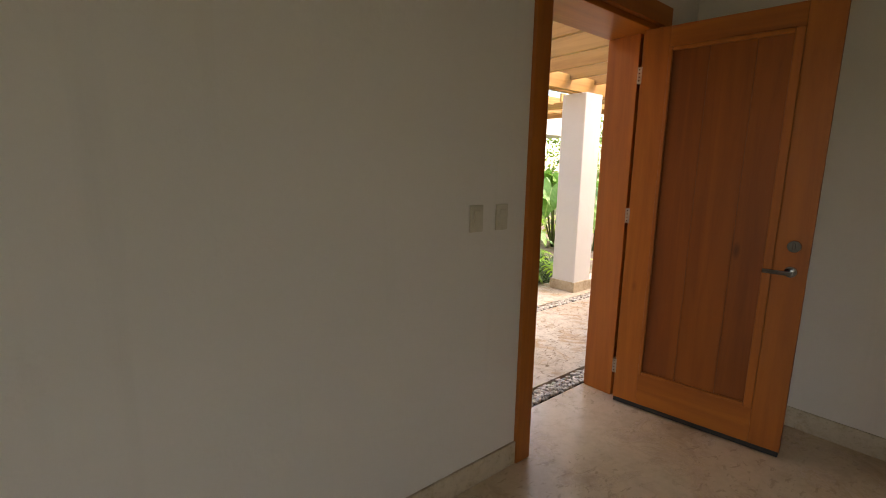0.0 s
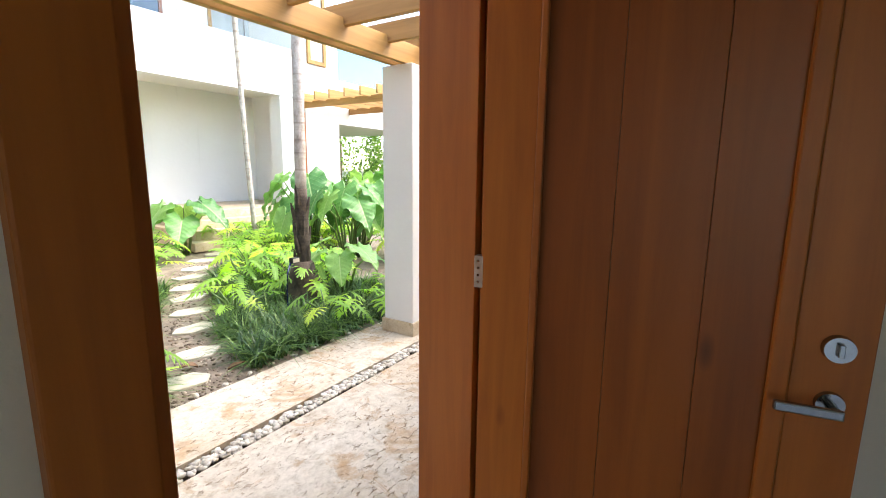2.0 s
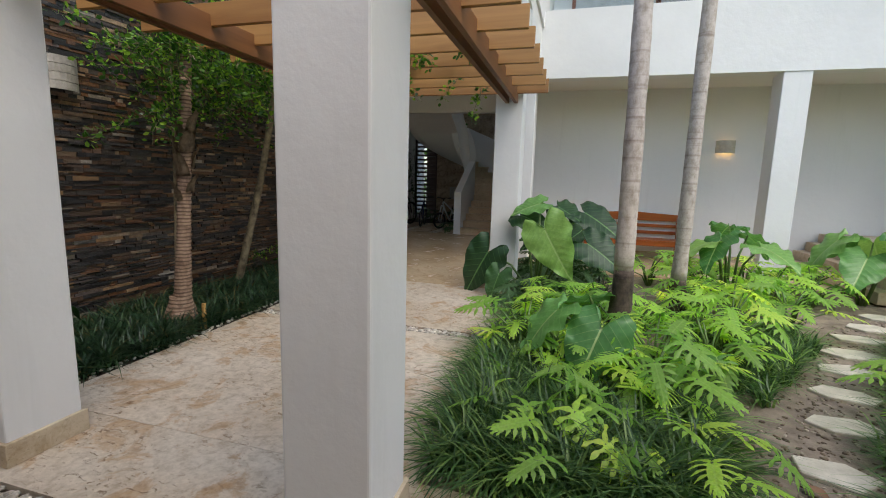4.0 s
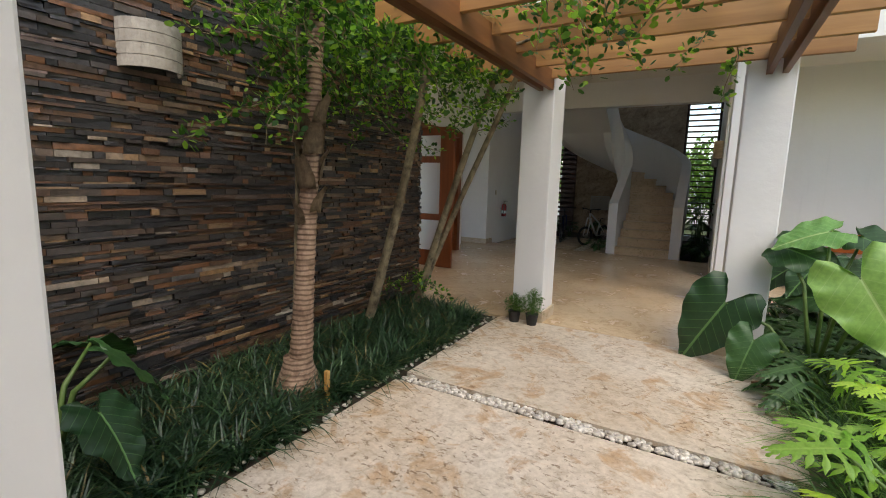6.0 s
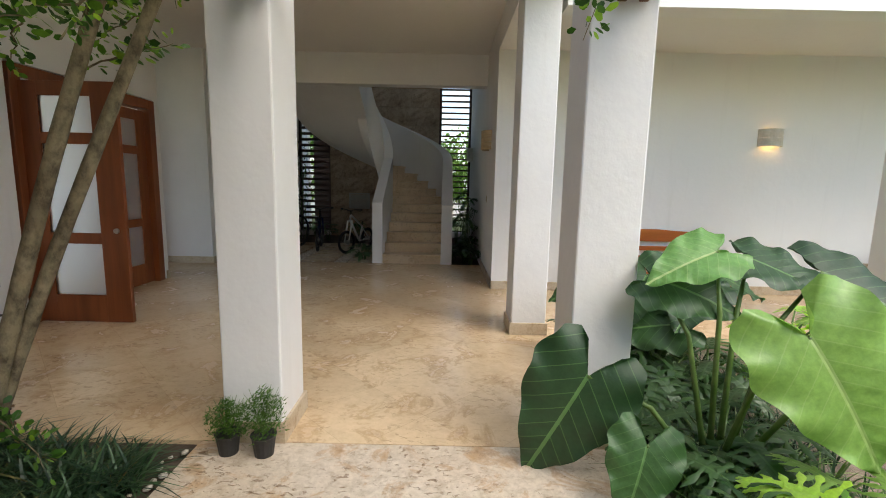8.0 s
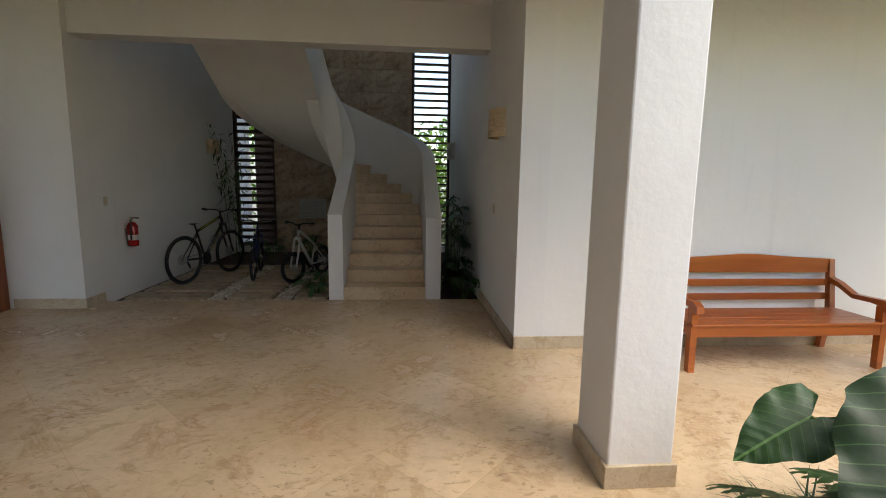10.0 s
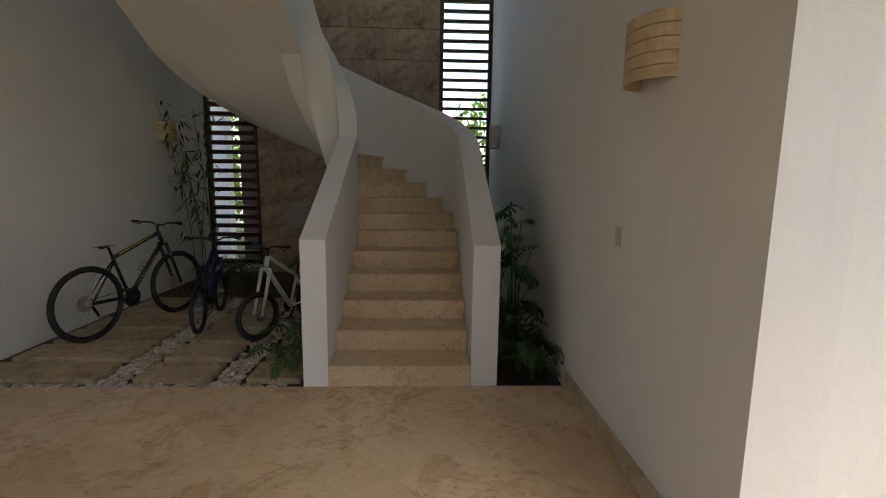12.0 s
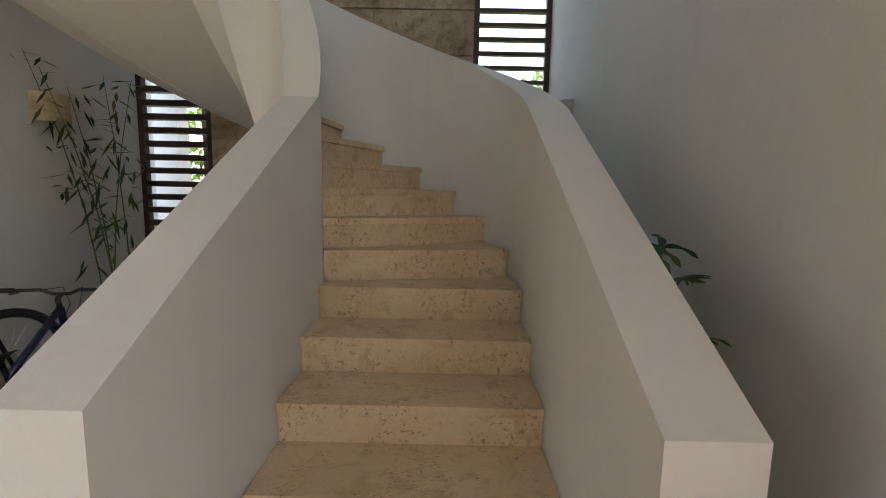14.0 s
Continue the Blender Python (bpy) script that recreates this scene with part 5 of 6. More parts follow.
small_tree("small_tree", -2.50, 7.1, [wobbly(0.05, 0, 0, 0.95, -0.1, 3.1, 0.052, 0.036, 22, 0.02, 5)],
           cloud((-2.2, 6.9, 3.15), (0.35, 0.6, 0.4), 130, 41) + cloud((-1.5, 6.4, 2.55), (0.2, 0.3, 0.15), 16, 42, 0.3), 51, "slim mottled tree leaning off the slate wall")
small_tree("small_tree", -2.50, 8.02, [wobbly(0.03, 0, 0, 1.2, 0.0, 3.2, 0.046, 0.032, 22, 0.015, 8), wobbly(0.06, 0.05, 0.1, 1.38, 0.1, 3.1, 0.04, 0.028, 22, 0.015, 9)],
           cloud((-1.75, 7.9, 2.9), (0.3, 0.25, 0.3), 45, 43) + [((-2.4, 8.0, 0.42), (-1.75, 7.7, 0.4), 0.12), ((-2.4, 8.0, 0.5), (-2.0, 7.5, 0.45), 0.1), ((-2.4, 8.0, 0.4), (-2.7 + 0.15, 7.5, 0.45), 0.1)], 52, "twin-stemmed mottled tree at the hall corner")
small_tree("small_tree", -2.06, 5.68, [wobbly(0, 0, 0, 0.25, -0.05, 3.2, 0.018, 0.012, 18, 0.012, 12)],
           cloud((-1.8, 5.6, 2.72), (0.22, 0.26, 0.2), 44, 44, 0.3, 0.45) + [((-1.8, 5.6, 2.3), (-1.6, 5.1, 1.95), 0.1), ((-1.8, 5.5, 2.2), (-2.25, 5.0, 1.95), 0.12), ((-1.7, 5.5, 2.4), (-1.6, 5.35, 2.0), 0.15)], 53, "thin leafy sapling twining by the ringed palm")
small_tree("climbing_vine", -0.75, 7.2, [wobbly(-1.7, 0.7, 2.8, 0.9, -0.4, 2.95, 0.018, 0.01, 20, 0.04, 15)],
           cloud((-0.3, 6.9, 2.98), (0.5, 0.5, 0.08), 40, 45, 0.35, 0.5) + [((-0.2, 6.6, 2.9), (-0.05, 6.5, 2.45), 0.1), ((-0.1, 7.0, 2.85), (0.2, 7.1, 2.6), 0.12), ((-0.3, 6.3, 2.9), (-0.35, 6.2, 2.55), 0.1)], 54, "leafy green vine trailing over the pergola rafters")

# --- far trees beyond the wing
def far_tree(x, y, h, r, seed):
    t = empty("tree", pose(x, y, -0.07))
    pts, rad = wobbly(0, 0, 0, 0.3, 0.2, h * 0.7, 0.16, 0.07, 8, 0.08, seed)
    part("trunk", tube(bmesh.new(), pts, rad, 8), TREE_BARK, t)
    rr = random.Random(seed)
    verts, faces = [], []
    for _ in range(2600):
        d = Vector((rr.gauss(0, 1), rr.gauss(0, 1), rr.gauss(0, 1))).normalized()
        k = 1 + 0.35 * noise.noise(d * 2.2 + Vector((seed, 0, 0)))
        c = Vector((0, 0, h * 0.55)) + Vector((d.x * r, d.y * r, d.z * h * 0.45)) * k * rr.uniform(0.75, 1.0)
        u = Vector((rr.gauss(0, 1), rr.gauss(0, 1), rr.gauss(0, 1))).normalized() * 0.10
        v = u.cross(Vector((rr.gauss(0, 1), rr.gauss(0, 1), rr.gauss(0, 1)))).normalized() * 0.06
        i0 = len(verts)
        verts.extend(tuple(p) for p in (c - u, c + v, c + u, c - v))
        faces.append((i0, i0 + 1, i0 + 2, i0 + 3))
    crown = joined("crown", verts, faces, HEDGE_LEAF)
    crown.parent = t
    return tagged(t, "bushy light green tree beyond the house", "tree", "trees beyond the house")


for i, (x, y, h, r) in enumerate(((13, 20, 4.5, 2.2), (15.5, 19, 5, 2.4), (18.5, 18, 5, 2.6), (21, 15, 5, 2.6), (16.8, 22, 5.5, 2.6), (1.8, 24.5, 4.2, 1.8), (-0.6, 25.5, 3.6, 1.7), (-2.6, 25.5, 4.0, 1.5), (-6.5, 25.5, 4.6, 1.9), (-2.0, 22.8, 3.0, 0.8), (23, 9, 5, 2.6), (22, 4, 5, 2.6))):
    far_tree(x, y, h, r, 60 + i)
structure("wall_garden_north", boxes((-12, 29, -0.1, 12, 29.3, 2.6)), WHITE, "white garden wall behind the house", "wall")
structure("wall_neighbour", boxes((-7.2, 20.9, -0.1, -4.42, 21.2, 8.5)), WHITE, "white wall seen through the louvres", "wall")

# Added dark sheet: darkens the left louvred window and holds back outside light.
structure("wall_garden_dark", boxes((-4.42, 21.6, -0.1, -2.6, 21.8, 6.5)), LOUVRE, "added dark sheet that darkens the view behind the louvres", "wall")

# --- stepping stones
for x, y, s in STONES:
    r = random.Random(int(x * 100))
    bm = bmesh.new()
    n = r.choice((5, 6))
    ring = [Vector(((s * 1.35) * math.cos(2 * math.pi * k / n) * r.uniform(0.75, 1.15), s * 0.8 * math.sin(2 * math.pi * k / n) * r.uniform(0.8, 1.1), 0)) for k in range(n)]
    prism(bm, ring, (0, 0, 0.03))
    bmesh.ops.bevel(bm, geom=list(bm.edges), offset=0.006, segments=1, affect="EDGES")
    st = obj("stepping_stone", bm, STEPSTONE)
    st.matrix_world = pose(x, y, -0.035, 0, 0, r.uniform(-20, 10))
    tagged(st, "flat pale irregular stepping stone in the mulch", "stepping stone", "stepping stones")

GRAVEL = random_tint("brown_gravel", [(0.0, (0.10, 0.075, 0.055)), (0.5, (0.24, 0.185, 0.14)), (1.0, (0.50, 0.44, 0.37))], 0.8, 40, 0.2, True)

# ---------------------------------------------------------------- bicycles
RUBBER = plain("tyre_rubber", (0.010, 0.010, 0.011), (0.02, 0.02, 0.021), 12, 0.75, 0, 0.2)
FRAME_BLACK = plain("black_frame_paint", (0.012, 0.013, 0.014), (0.02, 0.021, 0.022), 6, 0.25, 0, 0.0)
FRAME_BLUE = plain("blue_frame_paint", (0.006, 0.010, 0.055), (0.008, 0.014, 0.075), 6, 0.25, 0, 0.0)
FRAME_WHITE = plain("white_frame_paint", (0.62, 0.62, 0.60), (0.70, 0.70, 0.68), 6, 0.3, 0, 0.0)
DECAL = plain("yellow_decal", (0.55, 0.52, 0.03), (0.62, 0.58, 0.05), 6, 0.4, 0, 0.0)


def bicycle(m, r, wb, paint, label, bar_h, seat_h, bar_w, decal=False, steer=0.0):
    b = empty("bicycle", m)

    def wheel(x, turn):
        w = empty("wheel")
        w.parent = b
        w.matrix_local = pose(x, 0, r, 0, 0, turn)
        part("tyre", wheel_ring(bmesh.new(), r - 0.024, 0.024, 36, 8), RUBBER, w, "", True)
        part("rim", wheel_ring(bmesh.new(), r - 0.055, 0.011, 36, 6), FRAME_BLACK, w, "", True)
        bm = bmesh.new()
        bmesh.ops.create_cone(bm, cap_ends=True, segments=14, radius1=0.022, radius2=0.022, depth=0.10, matrix=pose(0, 0, 0, 90))
        part("hub", bm, STEEL, w)
        bm = bmesh.new()
        for k in range(24):
            a = 2 * math.pi * k / 24
            tube(bm, [(0.02 * math.cos(a + 0.4), 0.02 * (-1) ** k, 0.02 * math.sin(a + 0.4)), ((r - 0.06) * math.cos(a), 0, (r - 0.06) * math.sin(a))], 0.0013, 3, False)
        part("spokes", bm, STEEL, w)
        bm = bmesh.new()
        bmesh.ops.create_cone(bm, cap_ends=True, segments=24, radius1=r * 0.22, radius2=r * 0.22, depth=0.006, matrix=pose(0, 0.045, 0, 90))
        part("brake_disc", bm, STEEL, w)

    wheel(0, 0)
    wheel(wb, steer)
    bb = Vector((wb * 0.41, 0, r * 0.92))
    st = Vector((wb * 0.27, 0, seat_h - 0.14))
    ht = Vector((wb * 0.80, 0, bar_h - 0.12))
    hb = Vector((wb * 0.835, 0, bar_h - 0.24))
    rh = Vector((0, 0, r))
    fh = Vector((wb, 0, r))
    bm = bmesh.new()
    for a, c, t in ((bb, st, 0.018), (st, ht, 0.021), (bb, hb, 0.027), (ht, hb, 0.024)):
        tube(bm, [a, c], t, 10)
    for sy in (-0.05, 0.05):
        o = Vector((0, sy, 0))
        tube(bm, [bb + o * 0.4, rh + o], 0.011, 8)
        tube(bm, [st + o * 0.3 - Vector((0, 0, 0.04)), rh + o], 0.010, 8)
    part("frame", bm, paint, b, "", True)
    bm = bmesh.new()
    for sy in (-0.055, 0.055):
        o = Vector((0, sy, 0))
        tube(bm, [hb + o + Vector((0.005, 0, -0.02)), hb.lerp(fh, 0.55) + o, fh + o], [0.019, 0.018, 0.013], 8)
    tube(bm, [hb + Vector((0, -0.06, -0.02)), hb + Vector((0, 0.06, -0.02))], 0.02, 8)
    part("fork", bm, paint, b, "", True)
    bm = tube(bmesh.new(), [ht, ht + Vector((-0.015, 0, 0.07))], 0.016, 8)
    stem_top = ht + Vector((0.03, 0, 0.09))
    tube(bm, [ht + Vector((-0.015, 0, 0.07)), stem_top], 0.014, 8)
    c, s = math.cos(radians(steer)), math.sin(radians(steer))
    bar = [stem_top + Vector((x * c - y * s, x * s + y * c, z)) for x, y, z in ((-0.05, -bar_w, 0.035), (-0.01, -bar_w * 0.35, 0.03), (0, -0.05, 0), (0, 0.05, 0), (-0.01, bar_w * 0.35, 0.03), (-0.05, bar_w, 0.035))]
    tube(bm, bar, 0.011, 8)
    hbar = part("handlebar", bm, FRAME_BLACK, b, "", True)
    for e, f in ((bar[0], bar[1]), (bar[-1], bar[-2])):
        part("grip", tube(bmesh.new(), [e, e.lerp(f, 0.32)], 0.017, 10), RUBBER, hbar, "", True)
        part("brake_lever", tube(bmesh.new(), [e.lerp(f, 0.42) + Vector((0.02, 0, -0.01)), e.lerp(f, 0.2) + Vector((0.06, 0, -0.03)), e.lerp(f, 0.05) + Vector((0.05, 0, -0.035))], 0.006, 6), FRAME_BLACK, hbar)
    for k in (-1, 1):
        part("cable", tube(bmesh.new(), [bar[1 if k < 0 else -2], stem_top + Vector((0.12, 0.06 * k, 0.02)), stem_top + Vector((0.13, 0.03 * k, -0.10)), hb + Vector((0.03, 0.03 * k, 0.0))], 0.003, 5), RUBBER, b)
    sp = st + Vector((-0.04, 0, 0.12))
    part("seatpost", tube(bmesh.new(), [st, sp], 0.014, 8), FRAME_BLACK, b)
    bm = bmesh.new()
    for x, w, z in ((-0.14, 0.075, 0.02), (-0.08, 0.07, 0.028), (0.0, 0.035, 0.022), (0.08, 0.022, 0.02), (0.13, 0.014, 0.015)):
        for y in (-w, -w * 0.5, 0, w * 0.5, w):
            bm.verts.new(sp + Vector((x, y, z - 0.02 * (y / 0.075) ** 2)))
    bm.verts.ensure_lookup_table()
    for i in range(4):
        for j in range(4):
            a = i * 5 + j
            bm.faces.new([bm.verts[q] for q in (a, a + 1, a + 6, a + 5)])
    bmesh.ops.solidify(bm, geom=list(bm.faces), thickness=0.022)
    part("saddle", bm, RUBBER, b, "", True)
    crank = part("chainring", disc(bmesh.new(), bb.x, bb.z, r * 0.27, -0.045, -0.04), FRAME_BLACK, b)
    for k in (-1, 1):
        e = bb + Vector((0.12 * k, 0.07 * k, -0.11 * k))
        arm = part("crank_arm", tube(bmesh.new(), [bb + Vector((0, 0.06 * k, 0)), e], 0.011, 6), FRAME_BLACK, b)
        part("pedal", boxes((e.x - 0.045, e.y - 0.04, e.z - 0.01, e.x + 0.045, e.y + 0.04, e.z + 0.01), bevel=0.003), RUBBER, arm)
    for k, rad in enumerate((0.052, 0.044, 0.036, 0.028)):
        part("sprocket", disc(bmesh.new(), 0, r, rad, -0.030 - 0.006 * k, -0.033 - 0.006 * k, 20), STEEL, b)
    bm = tube(bmesh.new(), [(0.0, -0.05, r - 0.02), (0.03, -0.055, r - 0.08), (0.06, -0.05, r - 0.14)], [0.012, 0.016, 0.010], 6)
    part("derailleur", bm, FRAME_BLACK, b)
    bm = tube(bmesh.new(), [(0.0, -0.042, r + 0.045), bb + Vector((0.0, -0.042, r * 0.27))], 0.004, 4)
    tube(bm, [(0.06, -0.042, r - 0.16), bb + Vector((0.0, -0.042, -r * 0.27))], 0.004, 4)
    part("chain", bm, RUBBER, b)
    if decal:
        cage = bb.lerp(hb, 0.45) + Vector((-0.035, 0, 0.04))
        bm = bmesh.new()
        for q in (-0.05, 0.0, 0.05):
            ring = [cage + (hb - bb).normalized() * q + Vector((0, 0.036 * math.cos(a), 0.036 * math.sin(a))) for a in (0.2 + 0.6 * j for j in range(10))]
            tube(bm, ring, 0.004, 4)
        part("bottle_cage", bm, FRAME_BLACK, b)
        for a0, a1 in ((st, ht),):
            bm = tube(bmesh.new(), [a0.lerp(a1, 0.1) + Vector((0, -0.017, 0.012)), a0.lerp(a1, 0.85) + Vector((0, -0.017, 0.012))], 0.006, 5)
            tube(bm, [a0.lerp(a1, 0.1) + Vector((0, 0.017, 0.012)), a0.lerp(a1, 0.85) + Vector((0, 0.017, 0.012))], 0.006, 5)
            part("stripe", bm, DECAL, b, "yellow tube stripe")
        d = (hb - bb).normalized()
        up = Vector((-d.z, 0, d.x))
        bm = bmesh.new()
        for k in range(9):
            o = bb.lerp(hb, 0.22 + 0.062 * k)
            for sy in (-1, 1):
                pts = [o + d * a + up * u + Vector((0, sy * 0.0285, 0)) for a, u in ((0, -0.012), (0.016, -0.012), (0.016, 0.012), (0, 0.012))]
                bm.faces.new([bm.verts.new(p) for p in pts])
        part("decal_bars", bm, DECAL, b, "yellow lettering bars")
    return tagged(b, label, "bicycle", "bicycles under the stairs")


bicycle(pose(-3.84, 15.98, -0.005, 0, 0, 74), 0.40, 1.16, FRAME_BLACK, "black mountain bike with yellow lettering parked by the wall", 1.18, 0.98, 0.36, True)
bicycle(pose(-2.83, 16.20, 0.005, 0, 0, 100), 0.275, 0.92, FRAME_BLUE, "small dark blue bike parked under the stairs", 0.98, 0.72, 0.32)
bicycle(pose(-1.78, 16.85, 0.005, 0, 0, 249), 0.265, 0.92, FRAME_WHITE, "small white bike with black handlebars under the stairs", 1.0, 0.72, 0.33, False, -12)

# ---------------------------------------------------------------- small things in hall and stairwell
RED = plain("red_enamel", (0.35, 0.012, 0.012), (0.42, 0.02, 0.018), 9, 0.25, 0, 0.0)
ext = empty("fire_extinguisher", pose(-4.31, 15.46, 0.70))
tagged(ext, "red fire extinguisher hung on the stairwell wall", "fire extinguisher")
part("cylinder", tube(bmesh.new(), [(0, 0, 0), (0, 0, 0.015), (0, 0, 0.30), (0, 0, 0.345), (0, 0, 0.36)], [0.06, 0.07, 0.07, 0.045, 0.025], 20), RED, ext, "", True)
part("label", tube(bmesh.new(), [(0, 0, 0.09), (0, 0, 0.17)], 0.0712, 20, False), FRAME_WHITE, ext, "white printed label", True)
part("valve", tube(bmesh.new(), [(0, 0, 0.36), (0, 0, 0.41)], 0.018, 10), STEEL, ext)
part("handle", boxes((-0.015, -0.02, 0.41, 0.10, 0.02, 0.425), bevel=0.004), BLACK, ext)
part("hose", tube(bmesh.new(), [(0, -0.02, 0.39), (0.03, -0.09, 0.40), (0.03, -0.10, 0.25), (0.02, -0.085, 0.10)], 0.011, 8), BLACK, ext, "", True)
part("bracket", boxes((-0.098, -0.03, 0.2, -0.06, 0.03, 0.26)), STEEL, ext)

grille = empty("vent_grille", pose(-2.55, 19.965, 1.05))
tagged(grille, "pale metal ventilation grille on the stone wall", "vent")
GRILLE = plain("grille_paint", (0.40, 0.38, 0.34), (0.46, 0.44, 0.40), 6, 0.5, 0, 0.0)
for d in ((-0.32, -0.02, -0.24, 0.32, 0, -0.20), (-0.32, -0.02, 0.20, 0.32, 0, 0.24), (-0.32, -0.02, -0.20, -0.28, 0, 0.20), (0.28, -0.02, -0.20, 0.32, 0, 0.20)):
    part("frame", boxes(d, bevel=0.003), GRILLE, grille)
for k in range(11):
    part("slat", boxes((-0.28, -0.016, -0.19 + k * 0.035, 0.28, -0.004, -0.168 + k * 0.035)), GRILLE, grille)

POT = plain("black_pot", (0.014, 0.014, 0.014), (0.025, 0.025, 0.025), 9, 0.5, 0, 0.1)
FERN = foliage("asparagus_fern", [(0.0, (0.04, 0.10, 0.02)), (1.0, (0.10, 0.20, 0.04))], 0.5, 0.4, 20, True)
for x, y, h in ((-1.17, 8.28, 0.22), (-0.95, 8.27, 0.30)):
    p = empty("potted_fern", pose(x, y, 0))
    tagged(p, "feathery fern in a small black plastic pot", "potted plant", "pots by the column")
    part("pot", tube(bmesh.new(), [(0, 0, 0), (0, 0, 0.12), (0, 0, 0.13), (0, 0, 0.11)], [0.055, 0.072, 0.078, 0.066], 16), POT, p, "black plastic pot")
    r = random.Random(int(h * 100))
    verts, faces = [], []
    for _ in range(900):
        az, out = r.uniform(0, 6.28), r.uniform(0, 0.13)
        c = Vector((math.cos(az) * out, math.sin(az) * out, 0.13 + r.uniform(0, h) * (1 - out * 3)))
        d = Vector((r.gauss(0, 1), r.gauss(0, 1), r.gauss(0.6, 0.6))).normalized() * 0.035
        w = d.cross(Vector((r.random(), r.random(), r.random()))).normalized() * 0.005
        i0 = len(verts)
        verts.extend(tuple(q) for q in (c - w, c + w, c + d))
        faces.append((i0, i0 + 1, i0 + 2))
    f = joined("fronds", verts, faces, FERN)
    f.parent = p
    for k in range(9):
        az = k * 0.7
        part("stalk", tube(bmesh.new(), [(0, 0, 0.1), (0.04 * math.cos(az), 0.04 * math.sin(az), 0.1 + h * 0.6), (0.10 * math.cos(az), 0.10 * math.sin(az), 0.1 + h)], 0.0015, 4), STEM, p)

# bamboo by the window
def bamboo(x, y, canes, label, seed):
    b = empty("bamboo", pose(x, y, -0.05))
    r = random.Random(seed)
    for k in range(canes):
        az = r.uniform(0, 6.28)
        lean = Vector((math.cos(az) * 0.35, math.sin(az) * 0.45 - 0.15, 0))
        top = r.uniform(2.7, 3.5)
        base = Vector((r.gauss(0, 0.12), r.gauss(0, 0.15), 0))
        pts = [base + lean * (t * t) + Vector((0, 0, top * t)) for t in (0, 0.25, 0.5, 0.75, 1)]
        part("cane", tube(bmesh.new(), pts, [0.009, 0.008, 0.007, 0.005, 0.003], 6), STEM, b)
        verts, faces = [], []
        for _ in range(46):
            t = r.uniform(0.3, 1.0)
            i = min(3, int(t * 4))
            o = pts[i].lerp(pts[i + 1], t * 4 - i) + Vector((r.gauss(0, 0.12), r.gauss(0, 0.12), r.gauss(0, 0.05)))
            d = Vector((r.gauss(0, 1), r.gauss(0, 1), r.gauss(-0.5, 0.6))).normalized()
            L = r.uniform(0.15, 0.32)
            w = d.cross(Vector((0.1, 0.2, 1))).normalized() * 0.019
            i0 = len(verts)
            verts.extend(tuple(q) for q in (o, o + d * L * 0.4 + w, o + d * L, o + d * L * 0.4 - w))
            faces.append((i0, i0 + 1, i0 + 2, i0 + 3))
        lf = joined("foliage", verts, faces, BAMBOO_LEAF)
        lf.parent = b
    return tagged(b, label, "bamboo", "bamboo by the window")


bamboo(-4.05, 19.0, 5, "thin bamboo with drooping narrow leaves by the louvres", 91)
for x, y, n, h, L in ((0.56, 15.3, 13, 0.46, 0.26), (0.60, 15.7, 12, 0.6, 0.26), (0.62, 16.05, 10, 1.55, 0.28), (0.58, 16.9, 9, 1.5, 0.28), (0.66, 15.1, 9, 0.36, 0.24), (-1.6, 15.3, 9, 0.34, 0.22), (-1.62, 15.9, 7, 0.34, 0.22), (-3.2, 18.6, 9, 0.5, 0.26), (-2.4, 18.9, 9, 0.55, 0.26), (0.45, 18.4, 8, 0.8, 0.26), (-3.7, 19.2, 9, 0.5, 0.26)):
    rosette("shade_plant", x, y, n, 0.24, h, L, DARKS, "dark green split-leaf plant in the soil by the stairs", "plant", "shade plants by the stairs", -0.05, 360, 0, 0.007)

# garden spotlight with its cable
spot = empty("garden_spotlight", pose(4.83, 4.92, 0.62))
tagged(spot, "small black solar spotlight strapped to the palm", "spotlight")
part("housing", boxes((-0.05, -0.03, -0.03, 0.05, 0.03, 0.03), bevel=0.008), BLACK, spot)
part("lens", boxes((-0.042, -0.034, -0.022, 0.042, -0.031, 0.022)), SWITCH, spot, "pale lens")
part("arm", tube(bmesh.new(), [(0, 0.03, 0), (0.06, 0.08, -0.02)], 0.012, 8), BLACK, spot)
part("cable", tube(bmesh.new(), [(-0.05, 0, -0.02), (-0.13, -0.04, -0.12), (-0.16, -0.05, -0.35), (-0.17, -0.06, -0.62)], 0.012, 8), FRAME_BLUE, spot, "dark blue cable", True)

# dry leaves and a broken stalk on the mulch
DRY = plain("dry_leaf", (0.24, 0.12, 0.07), (0.36, 0.20, 0.12), 12, 0.8)
for x, y, a in ((3.42, 4.45, 30), (3.7, 4.2, 80), (4.7, 4.1, 10), (1.3, 7.7, 60)):
    bm = bmesh.new()
    for k in range(9):
        t = k / 8
        w = 0.035 * math.sin(math.pi * t) + 0.002
        for s in (-1, 0, 1):
            bm.verts.new((s * w, t * 0.16, 0.012 + 0.02 * abs(s) + 0.015 * math.sin(t * 4)))
    bm.verts.ensure_lookup_table()
    for i in range(8):
        for j in range(2):
            q = i * 3 + j
            bm.faces.new([bm.verts[n] for n in (q, q + 1, q + 4, q + 3)])
    d = obj("dry_leaf", bm, DRY, None, "", True)
    d.matrix_world = pose(x, y, -0.025 if y < 7 else 0.0, 0, 0, a)
    tagged(d, "curled dry brown leaf lying on the ground", "leaf", "fallen leaves")

